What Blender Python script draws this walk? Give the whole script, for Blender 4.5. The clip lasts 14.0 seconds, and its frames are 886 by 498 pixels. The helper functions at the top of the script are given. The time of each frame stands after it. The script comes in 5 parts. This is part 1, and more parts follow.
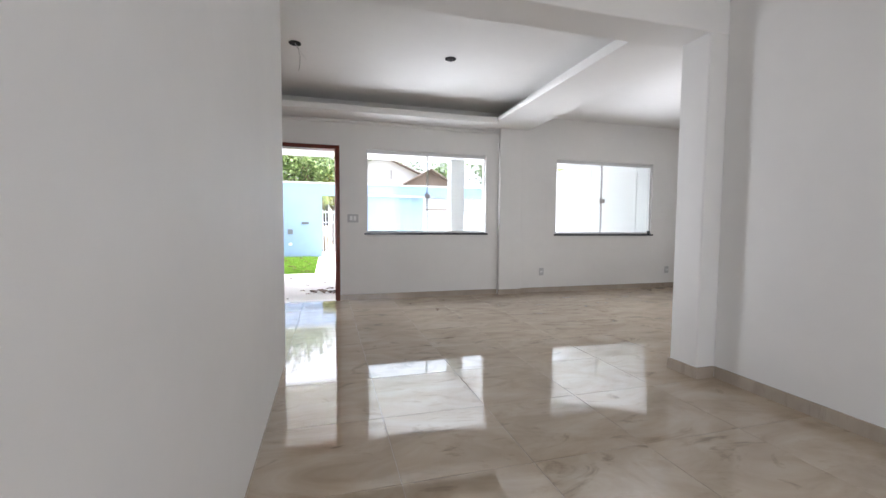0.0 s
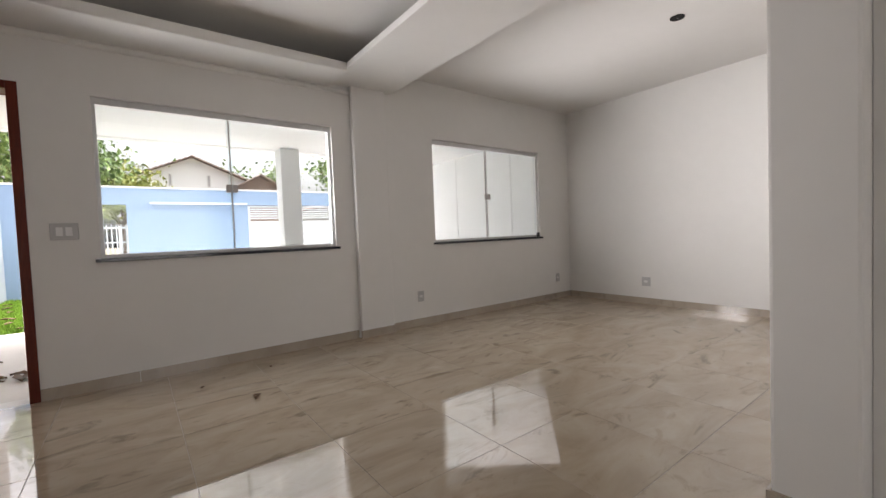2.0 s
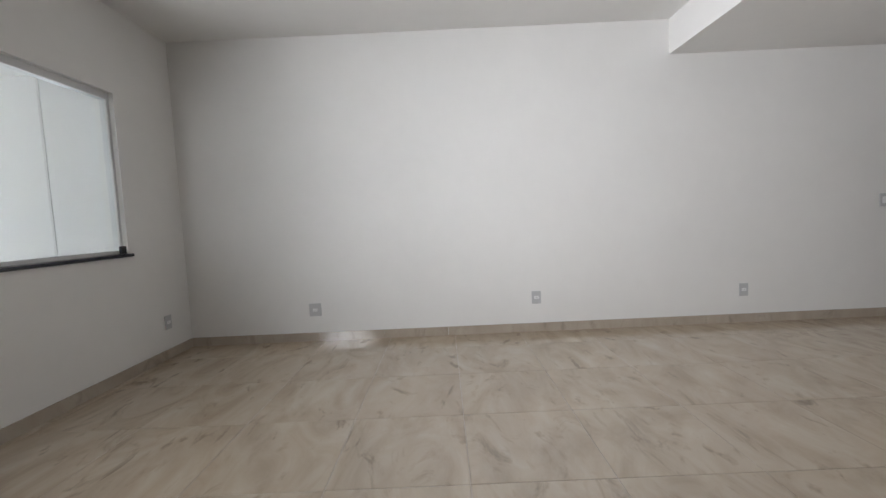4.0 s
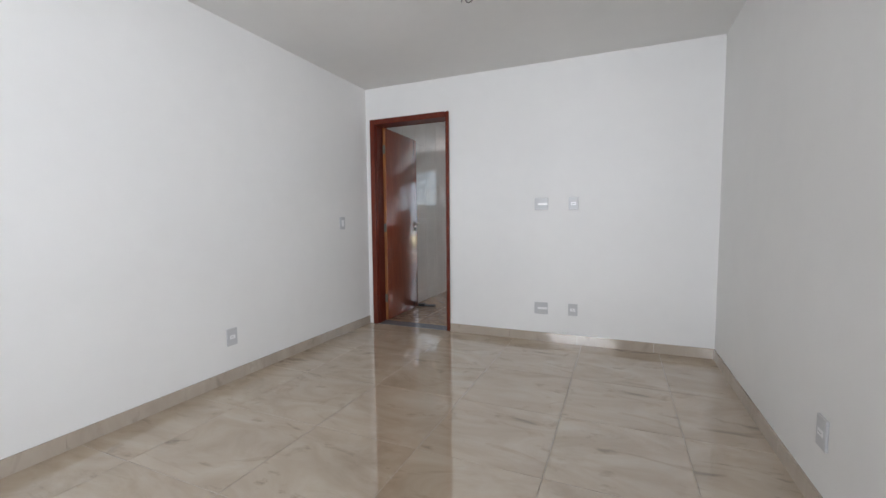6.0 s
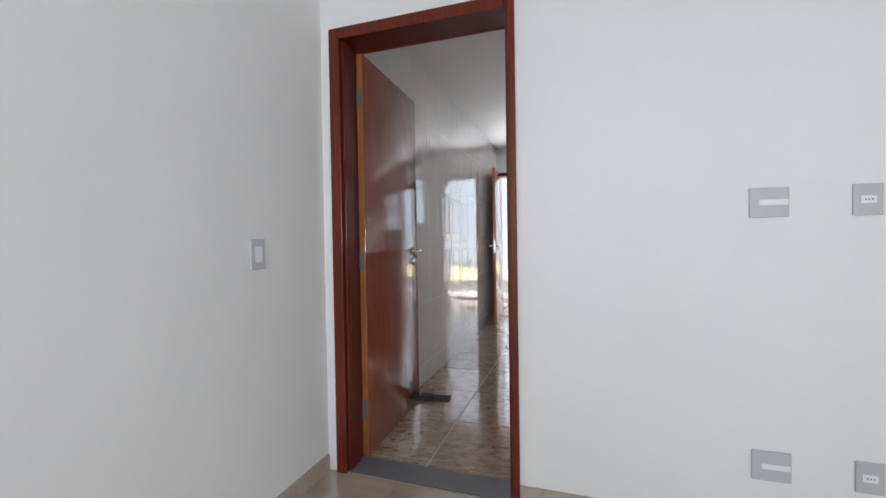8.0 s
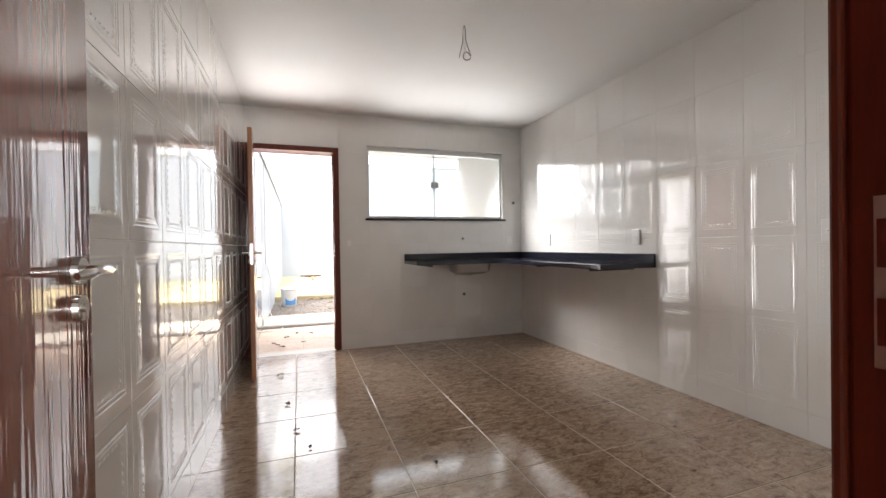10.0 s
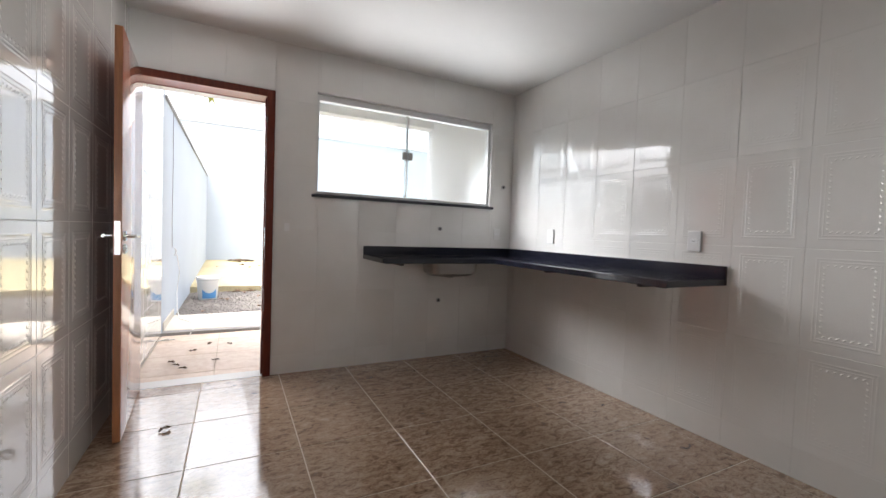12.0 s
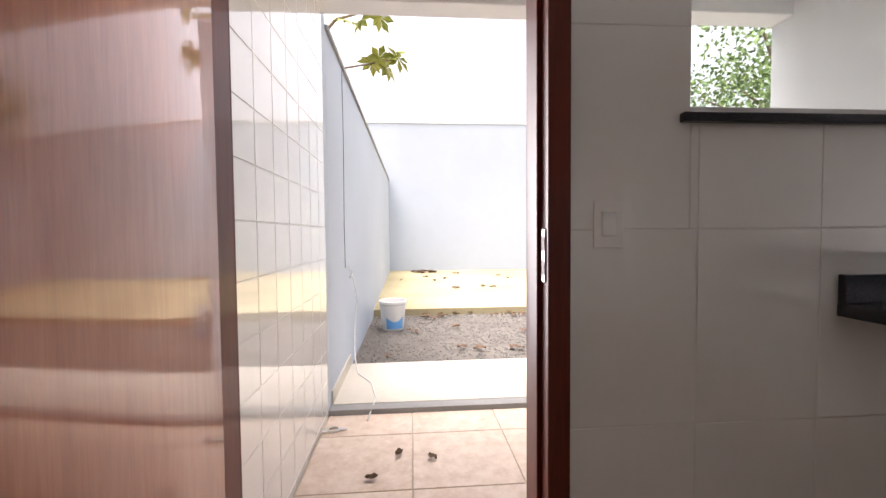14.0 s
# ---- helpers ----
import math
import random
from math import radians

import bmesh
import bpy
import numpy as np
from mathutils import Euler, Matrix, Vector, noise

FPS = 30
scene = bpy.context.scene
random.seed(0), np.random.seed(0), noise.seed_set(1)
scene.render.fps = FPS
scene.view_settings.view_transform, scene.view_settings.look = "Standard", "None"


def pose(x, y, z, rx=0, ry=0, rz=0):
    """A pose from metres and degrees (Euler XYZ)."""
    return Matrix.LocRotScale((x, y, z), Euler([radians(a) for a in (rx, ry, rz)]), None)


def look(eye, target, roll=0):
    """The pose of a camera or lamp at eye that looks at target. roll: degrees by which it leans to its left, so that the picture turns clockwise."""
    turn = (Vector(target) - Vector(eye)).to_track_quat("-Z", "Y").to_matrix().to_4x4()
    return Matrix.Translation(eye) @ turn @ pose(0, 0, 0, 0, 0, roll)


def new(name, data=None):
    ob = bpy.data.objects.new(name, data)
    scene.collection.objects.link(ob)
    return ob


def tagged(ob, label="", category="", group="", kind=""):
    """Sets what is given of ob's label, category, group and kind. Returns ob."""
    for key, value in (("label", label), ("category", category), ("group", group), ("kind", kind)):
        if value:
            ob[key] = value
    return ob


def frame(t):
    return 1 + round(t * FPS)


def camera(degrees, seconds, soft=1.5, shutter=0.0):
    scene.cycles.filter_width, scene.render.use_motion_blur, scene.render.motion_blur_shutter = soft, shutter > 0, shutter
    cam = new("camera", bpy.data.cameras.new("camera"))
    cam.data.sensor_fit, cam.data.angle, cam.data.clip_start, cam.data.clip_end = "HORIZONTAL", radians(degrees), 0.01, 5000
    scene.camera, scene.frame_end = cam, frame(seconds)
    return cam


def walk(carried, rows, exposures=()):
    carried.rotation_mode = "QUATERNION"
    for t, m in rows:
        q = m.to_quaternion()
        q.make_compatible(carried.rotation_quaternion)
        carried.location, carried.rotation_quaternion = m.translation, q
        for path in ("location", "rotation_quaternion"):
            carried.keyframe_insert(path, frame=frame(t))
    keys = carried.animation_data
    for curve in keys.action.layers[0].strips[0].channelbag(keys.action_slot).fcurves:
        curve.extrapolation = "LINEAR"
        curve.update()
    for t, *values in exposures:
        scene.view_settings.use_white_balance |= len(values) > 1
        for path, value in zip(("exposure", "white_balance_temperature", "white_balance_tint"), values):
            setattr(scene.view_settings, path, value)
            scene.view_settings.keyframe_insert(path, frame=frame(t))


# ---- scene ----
cam = camera(94.3, 14.0)
PATH = [
    (0, (6.062, -1.001, 1.062), (5.519, -2.923, 0.946), 0.4),
    (0.5, (5.952, -1.45, 1.06), (5.327, -3.347, 0.96), -0.5),
    (1, (5.781, -1.96, 1.043), (5.01, -3.804, 0.961), -1.5),
    (1.5, (5.605, -2.493, 1.05), (4.625, -4.234, 0.961), -1.9),
    (2, (5.336, -3.007, 1.031), (4.134, -4.604, 0.955), -2.3),
    (2.2, (5.216, -3.189, 1.05), (3.921, -4.711, 0.977), -2.5),
    (4.3, (3.49, -4.515, 1.085), (1.542, -4.079, 0.967), -2.9),
    (4.5, (3.3, -4.496, 1.051), (1.45, -3.742, 0.954), -3.3),
    (5, (2.948, -4.35, 1.108), (1.597, -2.883, 0.957), -2.2),
    (5.5, (2.732, -4.08, 1.088), (1.867, -2.284, 0.922), -0.9),
    (6, (2.454, -3.716, 1.107), (1.669, -1.882, 0.963), -0.5),
    (6.5, (2.144, -3.272, 1.133), (1.405, -1.419, 0.989), -0.7),
    (7, (1.872, -2.743, 1.148), (1.084, -0.91, 1.015), -0.9),
    (7.2, (1.73, -2.535, 1.124), (0.962, -0.691, 1.019), -0.9),
    (9.3, (0.585, -0.565, 1.11), (0.564, 1.45, 1.10), -0.7),
    (9.5, (0.539, -0.404, 1.11), (0.695, 1.608, 1.102), -0.8),
    (10, (0.492, -0.043, 1.09), (1.153, 1.844, 1.074), -0.9),
    (10.5, (0.542, 0.216, 1.144), (1.728, 1.824, 1.065), 0.3),
    (11, (0.525, 0.405, 1.144), (2.04, 1.707, 1.049), 1.3),
    (11.5, (0.539, 0.679, 1.12), (1.873, 2.166, 1.03), 2.3),
    (12, (0.639, 1.093, 1.126), (1.548, 2.873, 1.052), 2.1),
    (12.5, (0.651, 1.627, 1.147), (1.215, 3.545, 1.088), 1.0),
    (13, (0.671, 2.222, 1.144), (0.999, 4.193, 1.078), 0.6),
    (13.3, (0.624, 2.602, 1.106), (0.872, 4.585, 1.033), 0.3),
    (14, (0.526, 3.477, 1.114), (0.68, 5.47, 1.039), -0.5),
]
EXPOSURES = [(0.0, 2.62, 6180, 14), (1.0, 2.4, 6400, 13), (2.2, 1.9, 6950, 17), (4.3, 1.9, 6300, 12), (5.5, 2.18, 6200, 12), (7.2, 2.5, 6050, 11),
             (9.3, 2.4, 6350, 11), (10.0, 2.72, 6850, 14), (10.5, 2.86, 6950, 15), (11.0, 2.62, 6750, 14), (11.5, 2.6, 6500, 12), (12.5, 2.28, 6480, 13), (13.3, 2.2, 6620, 14), (14.0, 1.97, 6800, 18)]
walk(cam, [(t, look(e, g, r)) for t, e, g, r in PATH], EXPOSURES)

# ---- sky and sun: bright overcast day ----
world = bpy.data.worlds.new("world")
scene.world = world
world.use_nodes = True
wn = world.node_tree
sky = wn.nodes.new("ShaderNodeTexSky")
sky.sky_type = "NISHITA"
sky.sun_disc = False
sky.sun_elevation = radians(78)
sky.sun_rotation = radians(252)
sky.air_density, sky.dust_density, sky.ozone_density = 1.0, 9.0, 0.3
bg = wn.nodes["Background"]
bg.inputs["Strength"].default_value = 0.15
hazy = wn.nodes.new("ShaderNodeHueSaturation")
hazy.inputs["Saturation"].default_value, hazy.inputs["Value"].default_value = 0.25, 1.05
wn.links.new(sky.outputs["Color"], hazy.inputs["Color"])
wn.links.new(hazy.outputs["Color"], bg.inputs["Color"])
sun = new("sun", bpy.data.lights.new("sun", "SUN"))
sun.data.energy, sun.data.angle, sun.data.color = 0.7, radians(60), (1.0, 0.96, 0.91)
sun.matrix_world = look((-3, -1, 15), (0, 0, 0))


def opening_light(name, x, y, z, w, h, turn, rise, watts, spread=64):
    """Area lamp standing in for daylight through an opening in a wall; turn: degrees to the left of +y that it heads
    for, rise: upwards.
    """
    li = bpy.data.lights.new(name, "AREA")
    li.shape, li.size, li.size_y = "RECTANGLE", w, h
    li.energy, li.spread, li.color = watts, radians(spread), (0.95, 0.975, 1.0)
    ob = new(name, li)
    d = Vector((-math.sin(radians(turn)), math.cos(radians(turn)), math.tan(radians(rise))))
    ob.matrix_world = look((x, y, z), Vector((x, y, z)) + d)
    return ob


opening_light("daylight_window_1", 4.63, -6.888, 1.53, 1.7, 1.0, 60, 0, 4.7, 66)
opening_light("daylight_window_2", 1.60, -6.888, 1.53, 1.4, 1.0, -3, 0, 4.9, 68)
opening_light("daylight_door_1", 6.39, -6.99, 1.1, 0.85, 1.8, 60, 4, 5.0)
opening_light("ground_light_window_1", 4.63, -6.886, 1.55, 1.7, 1.0, 0, 43, 1.1, 80)
opening_light("ground_light_window_2", 1.60, -6.886, 1.55, 1.4, 1.0, 0, 43, 0.9, 80)
opening_light("sky_light_window_1", 4.63, -6.884, 1.53, 1.7, 1.0, -10, -48, 0.22, 66)
opening_light("sky_light_window_2", 1.60, -6.884, 1.53, 1.4, 1.0, -38, -48, 0.30, 66)
opening_light("sky_light_door_1", 6.39, -6.98, 0.60, 0.85, 1.1, 0, -44, 0.20, 76)
# fill lamp added in the unseen hall end, to brighten hall and living room
opening_light("daylight_hall", 4.9, 0.13, 1.3, 2.0, 1.9, 180, 0, 2.9, 150)
opening_light("daylight_door_3", 0.53, 4.56, 1.1, 0.6, 1.8, 208, -3, 0.9, 48)
opening_light("sky_light_door_3", 0.46, 4.55, 0.60, 0.75, 1.1, 196, -45, 0.26, 78)
opening_light("daylight_window_3", 2.02, 4.455, 1.80, 1.5, 0.65, 240, -38, 1.7, 66)
opening_light("low_light_window_3", 2.02, 4.454, 1.80, 1.5, 0.65, 198, -12, 0.5, 46)
opening_light("ground_light_window_3", 2.02, 4.453, 1.80, 1.5, 0.65, 180, 40, 0.85, 76)
opening_light("ground_light_door_3", 0.45, 4.57, 1.55, 0.75, 0.9, 180, 42, 0.9, 78)


# ---- materials ----
def mat(name, base, rough=0.5, metal=0.0, coat=0.0, spec=0.5):
    m = bpy.data.materials.new(name)
    m.use_nodes = True
    b = m.node_tree.nodes["Principled BSDF"]
    b.inputs["Base Color"].default_value = (*base, 1)
    b.inputs["Roughness"].default_value = rough
    b.inputs["Metallic"].default_value = metal
    b.inputs["Coat Weight"].default_value = coat
    b.inputs["Coat Roughness"].default_value = 0.10
    b.inputs["Specular IOR Level"].default_value = spec
    return m


def node(m, kind, **inputs):
    n = m.node_tree.nodes.new(kind)
    for k, v in inputs.items():
        n.inputs[k.replace("_", " ")].default_value = v
    return n


def link(m, a, b):
    m.node_tree.links.new(a, b)


def bsdf(m):
    return m.node_tree.nodes["Principled BSDF"]


def coords(m, scale=(1, 1, 1), shift=False, turn=(0, 0, 0)):
    """World-sized coordinates; shift moves each object's pattern by its own random amount."""
    tc = node(m, "ShaderNodeTexCoord")
    mp = node(m, "ShaderNodeMapping")
    mp.inputs["Scale"].default_value = scale
    mp.inputs["Rotation"].default_value = turn
    link(m, tc.outputs["Object"], mp.inputs["Vector"])
    if not shift:
        return mp.outputs["Vector"]
    oi = node(m, "ShaderNodeObjectInfo")
    mul = node(m, "ShaderNodeMath")
    mul.operation = "MULTIPLY"
    mul.inputs[1].default_value = 57.0
    link(m, oi.outputs["Random"], mul.inputs[0])
    add = node(m, "ShaderNodeVectorMath")
    link(m, mp.outputs["Vector"], add.inputs[0])
    link(m, mul.outputs[0], add.inputs[1])
    return add.outputs["Vector"]


def noise_tex(m, vec, scale, detail=4.0, rough=0.55, distort=0.0):
    n = node(m, "ShaderNodeTexNoise", Scale=scale, Detail=detail, Roughness=rough, Distortion=distort)
    link(m, vec, n.inputs["Vector"])
    return n.outputs["Fac"]


def ramp(m, fac, *stops):
    r = node(m, "ShaderNodeValToRGB")
    el = r.color_ramp.elements
    while len(el) < len(stops):
        el.new(0.5)
    for e, (p, c) in zip(el, stops):
        e.position, e.color = p, (*c, 1) if len(c) == 3 else c
    link(m, fac, r.inputs["Fac"])
    return r.outputs["Color"]


def mixc(m, fac, a, b, mode="MIX"):
    x = node(m, "ShaderNodeMix")
    x.data_type, x.blend_type = "RGBA", mode
    for sock, v in ((x.inputs[0], fac), (x.inputs[6], a), (x.inputs[7], b)):
        if isinstance(v, (int, float)):
            sock.default_value = v
        elif isinstance(v, tuple):
            sock.default_value = (*v, 1)
        else:
            link(m, v, sock)
    return x.outputs[2]


def bump(m, height, strength, dist):
    b = node(m, "ShaderNodeBump", Strength=strength, Distance=dist)
    link(m, height, b.inputs["Height"])
    link(m, b.outputs["Normal"], bsdf(m).inputs["Normal"])


def paint(name, base, dirt=0.06, rough=0.55):
    m = mat(name, base, rough)
    v = coords(m)
    big = noise_tex(m, v, 0.9, 3)
    fine = noise_tex(m, v, 9.0, 5)
    c1 = tuple(c * (1 - dirt) for c in base)
    col = ramp(m, big, (0.3, c1), (0.7, base))
    col = mixc(m, 0.12, col, ramp(m, fine, (0.35, tuple(c * 0.9 for c in base)), (0.65, base)))
    link(m, col, bsdf(m).inputs["Base Color"])
    bump(m, noise_tex(m, v, 260.0, 3), 0.25, 0.0012)
    return m


def plain_rough(name, base, var=0.25, scale=6.0, rough=0.85, bumpd=0.004):
    m = mat(name, base, rough, spec=0.3)
    v = coords(m)
    n1, n2 = noise_tex(m, v, scale * 0.15, 3), noise_tex(m, v, scale * 6, 6, 0.7)
    a = ramp(m, n1, (0.3, tuple(c * (1 - var) for c in base)), (0.7, tuple(min(1, c * (1 + var * 0.4)) for c in base)))
    b = ramp(m, n2, (0.3, tuple(c * (1 - var) for c in base)), (0.7, base))
    link(m, mixc(m, 0.45, a, b), bsdf(m).inputs["Base Color"])
    bump(m, n2, 0.5, bumpd)
    return m


M_WALL = paint("white wall paint", (0.80, 0.79, 0.77))
M_CEIL = paint("white ceiling paint", (0.81, 0.80, 0.78), 0.04, 0.7)
M_BLUE = paint("pale blue wall paint", (0.43, 0.485, 0.555), 0.08, 0.7)
# more saturated front blue, with the street wall's shade put into the colour
M_BLUEF = paint("shaded blue street wall paint", (0.25, 0.36, 0.52), 0.07, 0.7)
M_EXTW = paint("white outdoor paint", (0.80, 0.80, 0.80), 0.06, 0.7)
M_GROUT = plain_rough("beige grout", (0.46, 0.40, 0.335), 0.12)
M_GROUTK = plain_rough("cream grout", (0.66, 0.56, 0.44), 0.12)
M_GROUTW = plain_rough("white grout", (0.72, 0.71, 0.68), 0.06)
M_GROUTD = plain_rough("grey joint", (0.58, 0.58, 0.57), 0.15)

# polished beige porcelain with faint diagonal veins
M_PORC = mat("polished beige porcelain", (0.45, 0.39, 0.33), 0.05)
bsdf(M_PORC).inputs["IOR"].default_value = 2.45
v = coords(M_PORC, (1, 2.2, 1), True, (0, 0, 0.6))
cloud = noise_tex(M_PORC, v, 1.6, 6, 0.6, 1.4)
vein = noise_tex(M_PORC, v, 1.9, 6, 0.6, 2.0)
c = ramp(M_PORC, cloud, (0.25, (0.35, 0.268, 0.185)), (0.5, (0.465, 0.372, 0.272)), (0.75, (0.545, 0.457, 0.348)))
k = ramp(M_PORC, vein, (0.30, (0.55, 0.52, 0.49)), (0.42, (1, 1, 1)), (0.62, (1, 1, 1)), (0.70, (0.84, 0.81, 0.78)))
c = mixc(M_PORC, 0.85, c, k, "MULTIPLY")
link(M_PORC, c, bsdf(M_PORC).inputs["Base Color"])
bump(M_PORC, noise_tex(M_PORC, coords(M_PORC), 3.0, 2), 0.05, 0.002)

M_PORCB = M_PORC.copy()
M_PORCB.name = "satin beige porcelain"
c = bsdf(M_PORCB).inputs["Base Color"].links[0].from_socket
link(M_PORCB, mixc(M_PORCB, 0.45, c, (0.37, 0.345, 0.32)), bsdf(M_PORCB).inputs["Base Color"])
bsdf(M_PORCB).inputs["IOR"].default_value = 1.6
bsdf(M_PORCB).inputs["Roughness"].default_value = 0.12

# brown granite-look floor tile
M_KFLOOR = mat("brown granite-look ceramic", (0.3, 0.2, 0.13), 0.09)
bsdf(M_KFLOOR).inputs["IOR"].default_value = 2.4
v = coords(M_KFLOOR, (1, 1.9, 1), True, (0, 0, -0.7))
n1 = noise_tex(M_KFLOOR, v, 15.0, 7, 0.72, 0.8)
n2 = noise_tex(M_KFLOOR, v, 4.0, 4, 0.6, 0.5)
n3 = noise_tex(M_KFLOOR, v, 75.0, 3, 0.6)
c = ramp(M_KFLOOR, n1, (0.33, (0.17, 0.103, 0.064)), (0.45, (0.40, 0.265, 0.175)), (0.57, (0.54, 0.40, 0.285)), (0.72, (0.66, 0.53, 0.41)))
c = mixc(M_KFLOOR, 0.55, c, ramp(M_KFLOOR, n2, (0.3, (0.72, 0.68, 0.64)), (0.7, (1.0, 1.0, 1.0))), "MULTIPLY")
c = mixc(M_KFLOOR, 0.4, c, ramp(M_KFLOOR, n3, (0.36, (0.35, 0.3, 0.26)), (0.5, (1, 1, 1))), "MULTIPLY")
link(M_KFLOOR, c, bsdf(M_KFLOOR).inputs["Base Color"])
bump(M_KFLOOR, n1, 0.06, 0.002)

M_OUTTILE = mat("pale outdoor ceramic tile", (0.55, 0.42, 0.33), 0.35)
v = coords(M_OUTTILE, (1, 1, 1), True)
c = ramp(M_OUTTILE, noise_tex(M_OUTTILE, v, 14.0, 6, 0.7), (0.3, (0.62, 0.46, 0.35)), (0.6, (0.78, 0.64, 0.53)), (0.8, (0.83, 0.72, 0.62)))
link(M_OUTTILE, c, bsdf(M_OUTTILE).inputs["Base Color"])

M_WTILE = mat("glossy white wall tile", (0.76, 0.75, 0.73), 0.06)
bsdf(M_WTILE).inputs["IOR"].default_value = 1.5
for k, v in (("Coat Weight", 1.0), ("Coat Roughness", 0.05), ("Coat IOR", 1.7)):
    bsdf(M_WTILE).inputs[k].default_value = v
v = coords(M_WTILE, (1, 1, 1), True)
c = ramp(M_WTILE, noise_tex(M_WTILE, v, 2.5, 4), (0.3, (0.76, 0.745, 0.715)), (0.7, (0.82, 0.81, 0.785)))
link(M_WTILE, c, bsdf(M_WTILE).inputs["Base Color"])
bump(M_WTILE, noise_tex(M_WTILE, v, 8.0, 2), 0.16, 0.003)
link(M_WTILE, bsdf(M_WTILE).inputs["Normal"].links[0].from_socket, bsdf(M_WTILE).inputs["Coat Normal"])

M_GRAN = mat("black granite", (0.02, 0.02, 0.022), 0.12)
v = coords(M_GRAN)
c = ramp(M_GRAN, noise_tex(M_GRAN, v, 320.0, 3, 0.7), (0.45, (0.009, 0.010, 0.018)), (0.62, (0.026, 0.027, 0.040)), (0.78, (0.12, 0.12, 0.13)))
link(M_GRAN, c, bsdf(M_GRAN).inputs["Base Color"])
M_GRANG = mat("grey granite", (0.2, 0.2, 0.21), 0.25)
c = ramp(M_GRANG, noise_tex(M_GRANG, coords(M_GRANG), 220.0, 3, 0.7), (0.4, (0.12, 0.12, 0.13)), (0.6, (0.24, 0.24, 0.25)))
link(M_GRANG, c, bsdf(M_GRANG).inputs["Base Color"])


def wood(name, dark, light, rough=0.3, coat=0.6, along=2, wave=0.07):
    m = mat(name, light, rough, 0, coat)
    sc = [16, 16, 16]
    sc[along] = 1.1
    v = coords(m, tuple(sc), True)
    g = noise_tex(m, v, 2.2, 7, 0.62, 0.8)
    v2 = coords(m, tuple(9.0 * s for s in sc), True)
    f = noise_tex(m, v2, 1.6, 3, 0.6)
    col = ramp(m, g, (0.28, dark), (0.52, tuple((a + b) / 2 for a, b in zip(dark, light))), (0.75, light))
    col = mixc(m, 0.15, col, ramp(m, f, (0.35, tuple(c * 0.55 for c in dark)), (0.6, light)))
    link(m, col, bsdf(m).inputs["Base Color"])
    wav = noise_tex(m, coords(m, (5, 5, 0.8)), 2.0, 3)
    bump(m, wav, wave, 0.004)
    return m


M_WOOD = wood("varnished red-brown wood", (0.085, 0.010, 0.004), (0.17, 0.03, 0.011), 0.4, 0.15)


def varnished(name, dark, light, drips, ior):
    """Door leaf: wood under thick varnish with brush drips running down."""
    m = wood(name, dark, light, 0.5, 1.0, 2, 0.02)
    for k, v in (("Coat Roughness", 0.06), ("Coat IOR", ior), ("Specular IOR Level", 0.2)):
        bsdf(m).inputs[k].default_value = v
    drip = noise_tex(m, coords(m, (34, 34, 1.3)), 1.5, 2)
    b = node(m, "ShaderNodeBump", Strength=drips, Distance=0.007)
    link(m, drip, b.inputs["Height"])
    link(m, b.outputs["Normal"], bsdf(m).inputs["Coat Normal"])
    return m


M_WOODL = varnished("glossy red-brown door leaf", (0.18, 0.026, 0.008), (0.29, 0.058, 0.019), 0.22, 1.8)
M_WOODB = varnished("glossy orange-brown door leaf", (0.36, 0.085, 0.035), (0.50, 0.15, 0.065), 0.05, 1.7)
bsdf(M_WOOD).inputs["Specular IOR Level"].default_value = 0.25
M_WOODD = wood("dark red-brown frame wood", (0.075, 0.008, 0.003), (0.15, 0.02, 0.008), 0.45, 0.2)
bsdf(M_WOODD).inputs["Specular IOR Level"].default_value = 0.2
M_WOODE = wood("orange raw door edge", (0.20, 0.065, 0.02), (0.42, 0.16, 0.05), 0.4, 0.1)

M_STEEL = mat("brushed steel", (0.62, 0.61, 0.60), 0.28, 1.0)
M_HINGE = plain_rough("paint-speckled old steel", (0.17, 0.16, 0.13), 0.5, 14.0, 0.5, 0.001)
M_SINK = mat("dull brushed steel", (0.36, 0.35, 0.34), 0.30, 1.0)
M_CHROME = mat("aged chrome", (0.70, 0.68, 0.66), 0.16, 1.0)
M_ALU = mat("white-grey aluminium", (0.66, 0.66, 0.66), 0.4, 0.15)
M_LATCH = mat("grey latch metal", (0.42, 0.40, 0.39), 0.4, 0.5)
M_DARK = mat("black rubber seal", (0.025, 0.025, 0.027), 0.6)
M_PLATE = mat("pale grey plastic plate", (0.50, 0.50, 0.505), 0.35)
M_PLATEG = mat("grey plastic", (0.36, 0.36, 0.36), 0.45)
M_INSERT = mat("white plastic insert", (0.8, 0.8, 0.8), 0.3)
M_PLATEW = mat("white plastic plate", (0.76, 0.75, 0.74), 0.3)
# near-black that paints the shade inside uncut holes; also the dark ceiling rims
M_HOLE = mat("near-black hole shade and rim", (0.01, 0.01, 0.01), 0.9)
M_WIRE = mat("grey wire sheath", (0.16, 0.15, 0.15), 0.6)
M_WIREW = mat("white wire sheath", (0.65, 0.64, 0.62), 0.5)
M_CONC = plain_rough("pale concrete", (0.60, 0.56, 0.49), 0.22, 4.0, 0.9)
M_CONCY = plain_rough("sandy concrete", (0.42, 0.365, 0.225), 0.45, 4.0, 0.9)
M_CONCG = plain_rough("grey kerb stone", (0.30, 0.30, 0.30), 0.2, 5.0, 0.8)
M_PORCH = plain_rough("pale porch paving", (0.73, 0.705, 0.67), 0.15, 3.0, 0.6, 0.001)
M_STONE = plain_rough("grey gravel stone", (0.19, 0.175, 0.165), 0.35, 20.0)
